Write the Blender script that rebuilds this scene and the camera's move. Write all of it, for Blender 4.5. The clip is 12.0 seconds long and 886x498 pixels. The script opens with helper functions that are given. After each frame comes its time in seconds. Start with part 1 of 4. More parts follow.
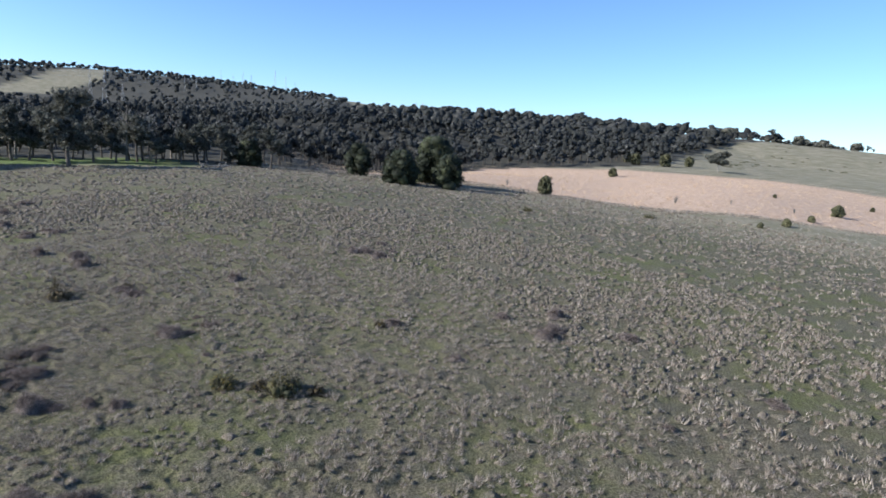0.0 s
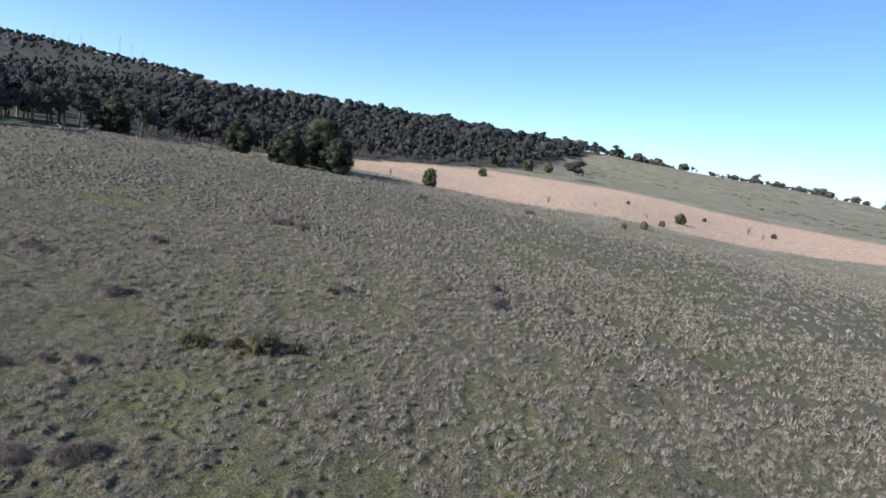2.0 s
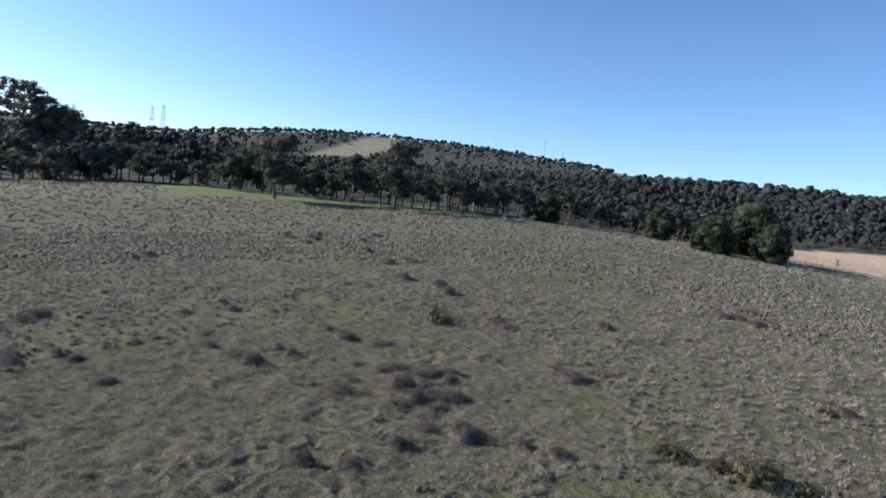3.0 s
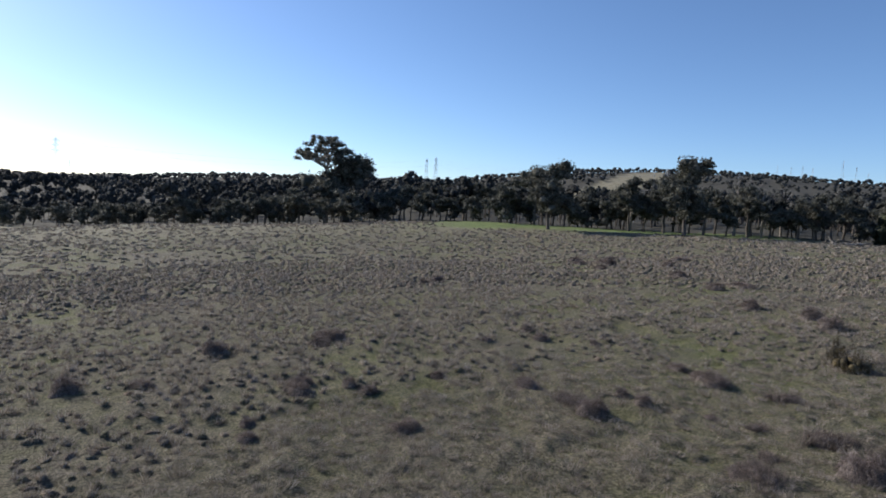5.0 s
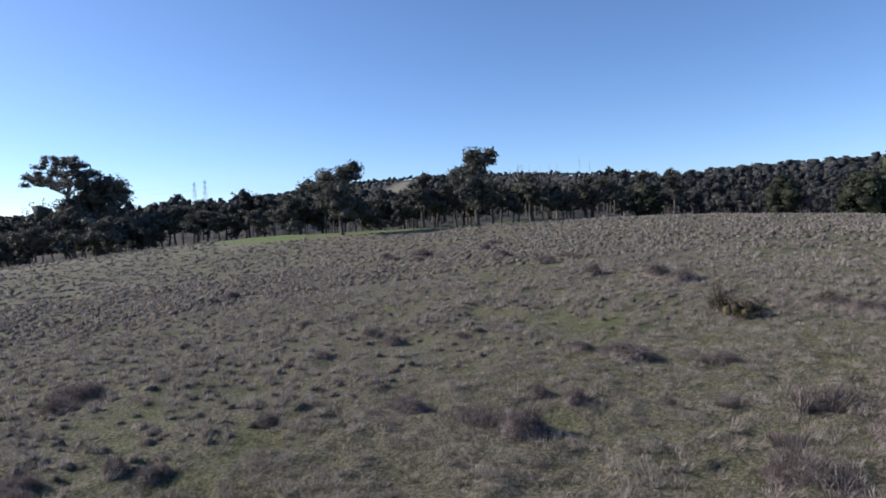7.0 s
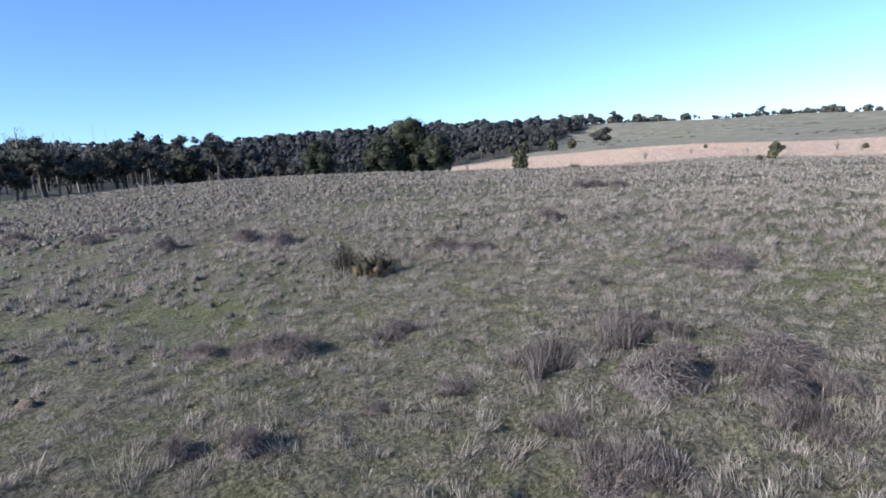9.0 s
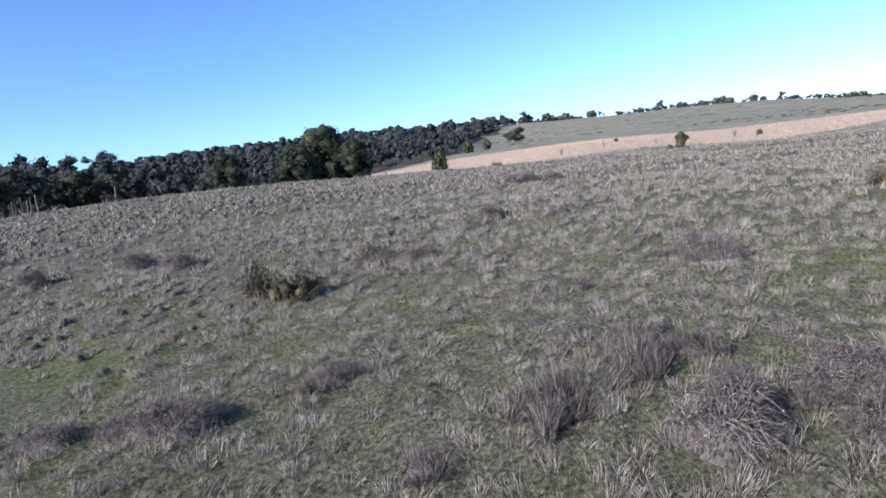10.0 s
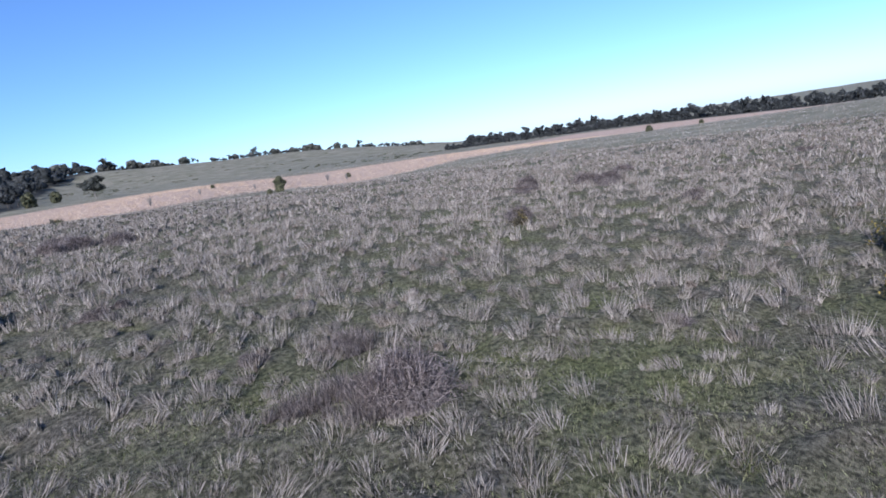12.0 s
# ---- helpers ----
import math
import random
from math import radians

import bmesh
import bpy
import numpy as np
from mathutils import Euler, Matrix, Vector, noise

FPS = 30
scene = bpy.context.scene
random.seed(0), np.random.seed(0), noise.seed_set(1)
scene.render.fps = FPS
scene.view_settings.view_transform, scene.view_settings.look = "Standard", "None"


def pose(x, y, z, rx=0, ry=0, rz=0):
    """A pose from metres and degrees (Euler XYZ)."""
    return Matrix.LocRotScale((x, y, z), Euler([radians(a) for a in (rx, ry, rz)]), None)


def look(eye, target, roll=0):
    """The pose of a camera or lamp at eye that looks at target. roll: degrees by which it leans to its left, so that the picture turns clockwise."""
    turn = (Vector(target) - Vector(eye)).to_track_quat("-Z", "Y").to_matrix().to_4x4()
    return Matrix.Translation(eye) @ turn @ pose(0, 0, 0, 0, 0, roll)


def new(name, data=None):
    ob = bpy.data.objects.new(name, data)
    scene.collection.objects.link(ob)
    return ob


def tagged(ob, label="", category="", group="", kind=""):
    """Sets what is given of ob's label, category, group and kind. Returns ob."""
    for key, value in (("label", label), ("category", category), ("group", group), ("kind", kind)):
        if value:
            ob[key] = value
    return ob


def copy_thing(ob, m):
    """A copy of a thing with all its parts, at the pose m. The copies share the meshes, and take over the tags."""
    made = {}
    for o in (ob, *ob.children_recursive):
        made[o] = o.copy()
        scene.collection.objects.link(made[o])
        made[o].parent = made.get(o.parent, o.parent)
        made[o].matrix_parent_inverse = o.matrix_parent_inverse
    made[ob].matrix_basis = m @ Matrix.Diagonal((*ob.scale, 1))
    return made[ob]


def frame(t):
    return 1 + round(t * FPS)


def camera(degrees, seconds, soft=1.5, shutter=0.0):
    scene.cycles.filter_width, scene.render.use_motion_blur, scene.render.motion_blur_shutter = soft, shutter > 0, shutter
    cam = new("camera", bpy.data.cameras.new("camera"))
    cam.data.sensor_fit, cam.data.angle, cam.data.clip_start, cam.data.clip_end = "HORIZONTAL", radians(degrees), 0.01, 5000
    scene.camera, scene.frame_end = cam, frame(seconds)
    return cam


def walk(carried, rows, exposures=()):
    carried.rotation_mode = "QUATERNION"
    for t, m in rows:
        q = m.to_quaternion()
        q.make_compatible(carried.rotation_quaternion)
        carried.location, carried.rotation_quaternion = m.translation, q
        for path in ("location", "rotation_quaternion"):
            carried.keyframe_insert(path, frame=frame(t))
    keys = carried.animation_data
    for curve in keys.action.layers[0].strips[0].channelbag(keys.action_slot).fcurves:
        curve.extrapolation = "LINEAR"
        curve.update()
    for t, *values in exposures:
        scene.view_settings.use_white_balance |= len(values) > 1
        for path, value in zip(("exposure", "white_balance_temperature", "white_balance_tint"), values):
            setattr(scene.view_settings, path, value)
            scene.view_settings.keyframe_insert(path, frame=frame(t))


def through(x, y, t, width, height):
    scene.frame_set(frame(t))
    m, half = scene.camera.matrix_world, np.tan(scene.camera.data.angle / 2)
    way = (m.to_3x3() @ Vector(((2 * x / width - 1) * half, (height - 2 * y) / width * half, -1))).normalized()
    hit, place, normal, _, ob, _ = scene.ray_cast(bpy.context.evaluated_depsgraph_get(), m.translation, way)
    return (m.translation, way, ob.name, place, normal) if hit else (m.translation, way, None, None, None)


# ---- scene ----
cam = camera(72.0, 12.0, soft=1.7, shutter=0.05)
walk(cam, (
    (0, pose(6.41, -25.67, 8.61, 79.78, -3.74, -49.20)),
    (0.5, pose(4.28, -24.85, 7.96, 79.56, -3.72, -58.19)),
    (1, pose(2.78, -23.41, 7.15, 82.31, -3.56, -60.89)),
    (1.5, pose(1.89, -21.85, 6.64, 84.05, -2.48, -62.38)),
    (2, pose(1.35, -19.98, 5.81, 80.73, -8.52, -61.97)),
    (2.5, pose(1.57, -16.92, 5.28, 79.77, -5.35, -42.06)),
    (3, pose(1.69, -13.65, 4.59, 84.01, -6.70, -25.31)),
    (3.5, pose(1.58, -10.58, 4.15, 84.30, -6.29, -12.39)),
    (3.7, pose(1.60, -9.28, 3.98, 85.52, -6.73, -10.37)),
    (5.3, pose(0.12, -0.15, 0.34, 85.58, -1.37, 0.56)),
    (5.5, pose(-0.06, 0.65, -0.07, 84.28, 0.25, 0.96)),
    (6, pose(-0.36, 3.07, -1.02, 82.96, 0.89, -0.65)),
    (6.5, pose(-0.39, 5.57, -1.27, 85.23, 4.59, -9.07)),
    (7, pose(-0.18, 8.11, -1.29, 87.25, 2.43, -21.83)),
    (7.5, pose(0.34, 10.31, -1.45, 88.19, 4.79, -33.14)),
    (7.7, pose(0.60, 11.09, -1.51, 88.01, 4.60, -39.93)),
    (9.3, pose(3.22, 16.24, -2.16, 81.13, 4.94, -65.59)),
    (9.5, pose(3.90, 16.71, -2.25, 81.15, 5.20, -66.53)),
    (10, pose(6.11, 17.85, -2.51, 81.58, 7.87, -71.66)),
    (10.5, pose(8.72, 18.58, -2.77, 82.02, 7.10, -83.60)),
    (11, pose(11.40, 18.92, -3.02, 80.71, 8.53, -92.06)),
    (11.5, pose(14.27, 18.71, -3.11, 79.80, 10.23, -100.22)),
    (12, pose(17.15, 17.88, -2.84, 80.28, 9.05, -108.18)),
), exposures=((0.0, 0.8, 5900, 8), (0.5, 0.66, 5800, 8), (1.0, 0.64, 5800, 8), (1.5, 0.72, 5900, 9), (2.5, 0.64, 5950, 7), (3.5, 0.6, 6100, 8), (5.5, 0.3, 6250, 11), (6.0, 0.36, 6150, 11), (6.5, 0.42, 6050, 12), (7.0, 0.48, 6000, 14), (7.5, 0.54, 5750, 14), (9.5, 0.92, 5600, 11), (10.0, 0.86, 5550, 11), (10.5, 0.74, 5500, 12), (11.0, 0.56, 5400, 13), (12.0, 0.5, 5300, 15)))

# ---- sky and sun ----
SUN_AZ, SUN_EL = -56.2, 28.0          # clockwise from +y, and up
sky = bpy.data.worlds.new("sky")
scene.world = sky
sky.use_nodes = True
sky_nodes = sky.node_tree.nodes
sky_tex = sky_nodes.new("ShaderNodeTexSky")
sky_tex.sky_type = "NISHITA"
sky_tex.sun_disc = False
sky_tex.sun_elevation = radians(SUN_EL)
sky_tex.sun_rotation = radians(SUN_AZ)
sky_tex.altitude = 600
sky_tex.air_density, sky_tex.dust_density, sky_tex.ozone_density = 0.8, 0.6, 4.5
sky.node_tree.links.new(sky_tex.outputs[0], sky_nodes["Background"].inputs[0])
sky_nodes["Background"].inputs[1].default_value = 0.12
sun = new("sun", bpy.data.lights.new("sun", "SUN"))
sun.data.energy, sun.data.angle, sun.data.color = 5.0, radians(0.5), (1.0, 0.91, 0.78)
sun_way = Vector((math.sin(radians(SUN_AZ)) * math.cos(radians(SUN_EL)), math.cos(radians(SUN_AZ)) * math.cos(radians(SUN_EL)), math.sin(radians(SUN_EL))))
sun.matrix_world = look(sun_way * 300, (0, 0, 0))



# ---- the lie of the land ----
def smooth(a, b, v):
    u = np.clip((np.asarray(v, float) - a) / (b - a), 0, 1)
    return u * u * (3 - 2 * u)


def waves(x, y, size, seed=0.0):
    """Cheap smooth undulation between about -1 and 1."""
    x, y = np.asarray(x, float) / size, np.asarray(y, float) / size
    out = 0
    for n, (a, b, c) in enumerate(((1.0, 0.31, 0.2), (-0.44, 0.93, 1.7), (0.77, -0.8, 3.1), (1.7, 1.1, 0.5), (-1.3, 1.9, 2.4))):
        out = out + np.sin(6.283 * (a * x + b * y) + c * 2.1 + seed * (n + 1.3)) / (1 + 0.5 * n)
    return out / 2.6


def grain(x, y, size, seed=0):
    """Smooth random heights between 0 and 1 on a lattice of the given size."""
    x, y = np.asarray(x, float) / size + 1000.5, np.asarray(y, float) / size + 1000.5
    i, j = np.floor(x).astype(np.int64), np.floor(y).astype(np.int64)
    u, v = x - i, y - j
    u, v = u * u * (3 - 2 * u), v * v * (3 - 2 * v)

    def at(p, q):
        h = (p * 374761393 + q * 668265263 + seed * 974634777) & 0x7FFFFFFF
        h = ((h ^ (h >> 13)) * 1274126177) & 0x7FFFFFFF
        return ((h ^ (h >> 16)) & 0xFFFF) / 65535.0
    return (at(i, j) * (1 - u) + at(i + 1, j) * u) * (1 - v) + (at(i, j + 1) * (1 - u) + at(i + 1, j + 1) * u) * v


CENTRE = (10.0, 5.0)
BEARINGS = (-180, -70, -45, -30, -15, 0, 10, 20, 32, 45, 58, 70, 82, 95, 108, 128, 155, 180)
REACH = (150, 260, 410, 700, 1000, 1600, 3000, 4700)
# heights of the land along each bearing
HEIGHTS = np.array((
    (-9.0, -12.0, -14.0, -16.0, -18.0, -20.0, -20.0, -20.0),
    (-14.9, -13.9, -18.1, -17.6, -19.6, -19.7, -19.0, -10.0),
    (-11.9, -16.9, -23.4, -7.5, -13.1, -19.5, -44.6, -8.6),
    (-8.2, -15.2, -14.9, -4.0, -5.0, -5.0, 8.2, -4.4),
    (-6.9, -9.7, -0.3, -5.8, 0.7, 4.7, 64.7, 6.4),
    (-3.9, -3.9, 6.3, -0.6, 3.2, 13.3, 89.3, 50.0),
    (-3.4, -4.9, -1.4, 3.0, 6.0, 21.3, 160.6, 112.9),
    (-3.5, -1.2, -1.6, 7.3, 11.7, 36.1, 196.5, 150.0),
    (-2.8, 0.1, -3.3, 16.6, 22.6, 57.1, 180.7, 140.0),
    (-3.2, -7.5, -12.6, 20.1, 43.4, 64.5, 125.0, 80.0),
    (-4.7, -6.0, -9.0, 12.3, 47.5, 51.2, 41.2, 38.0),
    (-6.4, -7.6, -4.3, 12.5, 41.6, 43.0, 23.8, 25.0),
    (-8.3, -4.6, -3.7, 2.6, 31.1, 27.2, 10.0, 10.0),
    (-8.6, -11.1, -6.7, -0.2, 19.5, 10.4, -0.1, 0.0),
    (-9.7, -9.1, -9.6, -8.5, -1.9, -8.3, -19.3, -15.0),
    (-10.3, -10.8, -16.1, -15.9, -35.7, -29.0, -33.3, -30.0),
    (-10.6, -10.4, -17.5, -29.6, -25.1, -30.3, -48.9, -40.0),
    (-9.0, -12.0, -14.0, -16.0, -18.0, -20.0, -20.0, -20.0)), float)


def spline(values, at, axis_len):
    i = np.clip(np.floor(at).astype(int), 0, axis_len - 2)
    u = at - i
    pick = [np.clip(i + k, 0, axis_len - 1) for k in (-1, 0, 1, 2)]
    p0, p1, p2, p3 = (values(k) for k in pick)
    return p1 + 0.5 * u * (p2 - p0 + u * (2 * p0 - 5 * p1 + 4 * p2 - p3 + u * (3 * (p1 - p2) + p3 - p0)))


def polar(x, y):
    dx, dy = np.asarray(x, float) - CENTRE[0], np.asarray(y, float) - CENTRE[1]
    return np.degrees(np.arctan2(dx, dy)), np.hypot(dx, dy)


def far_land(x, y):
    az, d = polar(x, y)
    a = np.interp(az, BEARINGS, range(len(BEARINGS)))
    r = np.interp(np.log(np.maximum(d, 150)), np.log(REACH), range(len(REACH)))
    return spline(lambda k: spline(lambda j: HEIGHTS[k, j], r, len(REACH)), a, len(BEARINGS))


def near_land(x, y):
    x, y = np.asarray(x, float), np.asarray(y, float)
    u, v = (x - 20) / 50, (y - 20) / 50
    return (-6.723 + 1.652 * u + 1.464 * v - 0.735 * u * u + 0.133 * u * v - 0.021 * v * v
            + 2.413 * np.exp(-((x - 61.2) / 40.4) ** 2 - ((y - 81.5) / 44.7) ** 2)
            - 2.398 * np.exp(-((x - 11.0) / 64.8) ** 2 - ((y - 107.3) / 52.3) ** 2))


def thatch(x, y):
    """Matted clumps of grass: rounded heads with sharp gaps between."""
    wx, wy = x + 0.5 * (grain(x, y, 0.9, 11) - 0.5), y + 0.5 * (grain(x, y, 0.9, 12) - 0.5)
    heads = 1 - np.abs(2 * grain(wx, wy, 1.05, 5) - 1)
    small = 1 - np.abs(2 * grain(wx * 0.8 + wy * 0.6, wy * 0.8 - wx * 0.6, 0.62, 6) - 1)
    return (0.17 * heads + 0.15 * small) * (0.4 + 0.9 * grain(x, y, 2.6, 8)) - 0.16


def land(x, y):
    az, d = polar(x, y)
    w = smooth(118, 175, d)
    z = near_land(x, y) * (1 - w) + far_land(x, y) * w
    z = z + 0.05 * waves(x, y, 7) * (d < 400) + 0.10 * waves(x, y, 23, 1.0)
    z = z + (1 - smooth(40, 110, d)) * (0.12 * (grain(x, y, 1.7, 1) - 0.5) + 0.14 * (grain(x, y, 3.6, 2) - 0.5))
    z = z + (1 - smooth(30, 75, d)) * thatch(x, y)
    return z + smooth(350, 900, d) * (2.5 * waves(x, y, 260, 2.0) + 1.0 * waves(x, y, 90, 3.0))


def land1(x, y):
    return float(land(np.array([x]), np.array([y]))[0])


def wood_at(x, y):
    """1 where the wood stands."""
    az, d = polar(x, y)
    edge = np.interp(az, (-180, -75, -60, -40, -25, -10, 0, 10, 20, 40, 50, 56, 68, 72, 75, 79, 80, 107, 109, 130, 150, 180),
                     (9e9, 9e9, 380, 285, 200, 190, 175, 170, 160, 172, 230, 405, 440, 480, 820, 990, 9e9, 9e9, 640, 560, 560, 9e9))
    end = np.interp(az, (-180, -60, -45, 38, 44, 68, 79, 80, 107, 109, 150, 180), (520, 900, 3100, 3100, 1300, 1250, 1150, 0, 0, 780, 700, 700))
    glade = (az > 12.5) & (az < 21) & (d > np.interp(az, (12.5, 18, 21), (1750, 1830, 2150))) & (d < np.interp(az, (12.5, 16, 18, 20.5), (1800, 2150, 2500, 2700)))
    return (d > edge + 8 * waves(x, y, 40, 5.0)) & (d < end) & ~glade


def straw_at(x, y):
    """1 in the straw-coloured paddock."""
    az, d = polar(x, y)
    low = np.interp(az, (40, 58, 70, 80, 90, 100, 110, 120, 135, 160), (190, 174, 176, 172, 200, 225, 235, 290, 360, 380)) + 6 * waves(x, y, 60, 4.0)
    high = np.interp(az, (40, 55, 72, 80, 90, 103, 110, 118, 160), (400, 426, 410, 412, 385, 375, 420, 545, 570)) + 10 * waves(x, y, 90, 6.0)
    return smooth(-5, 5, d - low) * smooth(-10, 10, high - d) * smooth(38, 44, az) * (1 - smooth(158, 166, az))


# ---- materials ----
def material(name, rough=0.8):
    m = bpy.data.materials.new(name)
    m.use_nodes = True
    m.node_tree.nodes["Principled BSDF"].inputs["Roughness"].default_value = rough
    m.node_tree.nodes["Principled BSDF"].inputs["Specular IOR Level"].default_value = 0.25
    return m, m.node_tree.nodes, m.node_tree.links, m.node_tree.nodes["Principled BSDF"]


def ramp(nodes, stops):
    r = nodes.new("ShaderNodeValToRGB")
    while len(r.color_ramp.elements) < len(stops):
        r.color_ramp.elements.new(0.5)
    for e, (p, c) in zip(r.color_ramp.elements, stops):
        e.position, e.color = p, (*c, 1)
    return r


def noise_tex(nodes, links, coords, scale, detail=4.0, rough=0.6):
    n = nodes.new("ShaderNodeTexNoise")
    n.inputs["Scale"].default_value, n.inputs["Detail"].default_value, n.inputs["Roughness"].default_value = scale, detail, rough
    links.new(coords, n.inputs["Vector"])
    return n.outputs["Fac"]


def mixed(nodes, links, fac, a, b):
    m = nodes.new("ShaderNodeMix")
    m.data_type = "RGBA"
    if isinstance(fac, float):
        m.inputs[0].default_value = fac
    else:
        links.new(fac, m.inputs[0])
    for s, v in ((m.inputs[6], a), (m.inputs[7], b)):
        if isinstance(v, tuple):
            s.default_value = (*v, 1)
        else:
            links.new(v, s)
    return m.outputs[2]


def ground_material():
    m, nodes, links, bsdf = material("pasture", 0.95)
    at = nodes.new("ShaderNodeNewGeometry").outputs["Position"]
    big, mid = noise_tex(nodes, links, at, 0.07, 5), noise_tex(nodes, links, at, 0.7, 6, 0.7)
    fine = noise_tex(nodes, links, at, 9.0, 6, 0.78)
    # Shade between blades painted into both grass colours: dark where the bump dips.
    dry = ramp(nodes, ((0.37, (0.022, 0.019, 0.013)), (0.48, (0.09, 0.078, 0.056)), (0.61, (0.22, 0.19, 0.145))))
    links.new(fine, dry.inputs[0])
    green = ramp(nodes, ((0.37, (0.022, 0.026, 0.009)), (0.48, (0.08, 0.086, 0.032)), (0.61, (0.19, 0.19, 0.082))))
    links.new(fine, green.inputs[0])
    patch = ramp(nodes, ((0.38, (0, 0, 0)), (0.56, (1, 1, 1))))
    links.new(mid, patch.inputs[0])
    broad = ramp(nodes, ((0.36, (0.2, 0.2, 0.2)), (0.58, (1.0, 1.0, 1.0))))
    links.new(big, broad.inputs[0])
    cover = nodes.new("ShaderNodeVertexColor")
    cover.layer_name = "cover"
    bare = ramp(nodes, ((0.36, (1, 1, 1)), (0.66, (0, 0, 0))))
    links.new(cover.outputs[0], bare.inputs[0])
    much = nodes.new("ShaderNodeMath")
    much.operation = "MULTIPLY"
    links.new(mixed(nodes, links, 0.45, bare.outputs[0], patch.outputs[0]), much.inputs[0]), links.new(broad.outputs[0], much.inputs[1])
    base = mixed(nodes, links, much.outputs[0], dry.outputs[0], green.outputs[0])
    zone = nodes.new("ShaderNodeVertexColor")
    zone.layer_name = "zone"
    parts = nodes.new("ShaderNodeSeparateColor")
    links.new(zone.outputs[0], parts.inputs[0])
    straw = ramp(nodes, ((0.3, (0.27, 0.187, 0.13)), (0.5, (0.42, 0.305, 0.225)), (0.75, (0.55, 0.425, 0.335))))
    straw_fac = nodes.new("ShaderNodeMath")
    straw_fac.operation = "MULTIPLY_ADD"
    straw_fac.inputs[1].default_value, straw_fac.inputs[2].default_value = 0.5, 0.25
    links.new(mixed(nodes, links, 0.5, mid, big), straw_fac.inputs[0])
    links.new(mid, straw.inputs[0])
    lush = ramp(nodes, ((0.3, (0.05, 0.09, 0.015)), (0.7, (0.13, 0.20, 0.04))))
    links.new(mid, lush.inputs[0])
    hill = ramp(nodes, ((0.34, (0.10, 0.10, 0.055)), (0.5, (0.19, 0.174, 0.12)), (0.64, (0.29, 0.255, 0.19))))
    links.new(mixed(nodes, links, 0.5, mid, big), hill.inputs[0])
    c = mixed(nodes, links, parts.outputs[2], base, hill.outputs[0])
    c = mixed(nodes, links, parts.outputs[1], c, lush.outputs[0])
    c = mixed(nodes, links, parts.outputs[0], c, straw.outputs[0])
    # Ground is darkened towards the canopy's tone wherever the wood stands.
    wood_floor = ramp(nodes, ((0.35, (0.03, 0.03, 0.024)), (0.65, (0.075, 0.07, 0.056))))
    links.new(mid, wood_floor.inputs[0])
    c = mixed(nodes, links, zone.outputs[1], c, wood_floor.outputs[0])
    links.new(c, bsdf.inputs["Base Color"])
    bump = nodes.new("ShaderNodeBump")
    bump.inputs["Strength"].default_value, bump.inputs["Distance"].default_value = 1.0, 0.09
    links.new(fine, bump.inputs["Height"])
    links.new(bump.outputs[0], bsdf.inputs["Normal"])
    return m


def blade_material(name, stops, rough=0.7, through=0.0, patch=0.35, swing=0.3, relief=0.0):
    """Colour by the piece's own chance, mottled over the ground; relief: depth of the leaf clusters on its lumps, with
    shade painted in their hollows.
    """
    m, nodes, links, bsdf = material(name, rough)
    geo = nodes.new("ShaderNodeNewGeometry")
    c = ramp(nodes, stops)
    links.new(geo.outputs["Random Per Island"], c.inputs[0])
    patchy = noise_tex(nodes, links, geo.outputs["Position"], patch, 3)
    hsv = nodes.new("ShaderNodeHueSaturation")
    amount = nodes.new("ShaderNodeMapRange")
    amount.inputs[1].default_value, amount.inputs[2].default_value, amount.inputs[3].default_value, amount.inputs[4].default_value = 0.3, 0.7, 1 - swing, 1 + swing
    links.new(patchy, amount.inputs[0])
    links.new(amount.outputs[0], hsv.inputs["Value"])
    links.new(c.outputs[0], hsv.inputs["Color"])
    links.new(hsv.outputs[0], bsdf.inputs["Base Color"])
    if relief:
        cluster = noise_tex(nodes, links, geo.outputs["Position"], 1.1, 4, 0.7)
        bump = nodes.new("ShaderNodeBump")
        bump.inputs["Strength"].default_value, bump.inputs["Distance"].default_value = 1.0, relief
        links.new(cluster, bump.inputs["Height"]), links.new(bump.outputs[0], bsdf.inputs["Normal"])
        # Shade between leaf clusters painted in: hollows dark, tops brightened.
        cluster_shade = ramp(nodes, ((0.40, (0.22, 0.22, 0.22)), (0.54, (1.0, 1.0, 1.0)), (0.66, (1.5, 1.5, 1.4))))
        links.new(cluster, cluster_shade.inputs[0])
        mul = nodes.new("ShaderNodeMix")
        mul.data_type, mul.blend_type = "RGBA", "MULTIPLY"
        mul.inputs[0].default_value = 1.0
        links.new(hsv.outputs[0], mul.inputs[6]), links.new(cluster_shade.outputs[0], mul.inputs[7])
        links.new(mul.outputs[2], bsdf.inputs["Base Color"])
    if through:
        t = nodes.new("ShaderNodeBsdfTranslucent")
        links.new(hsv.outputs[0], t.inputs[0])
        mix = nodes.new("ShaderNodeMixShader")
        mix.inputs[0].default_value = through
        links.new(bsdf.outputs[0], mix.inputs[1]), links.new(t.outputs[0], mix.inputs[2])
        links.new(mix.outputs[0], nodes["Material Output"].inputs[0])
    return m


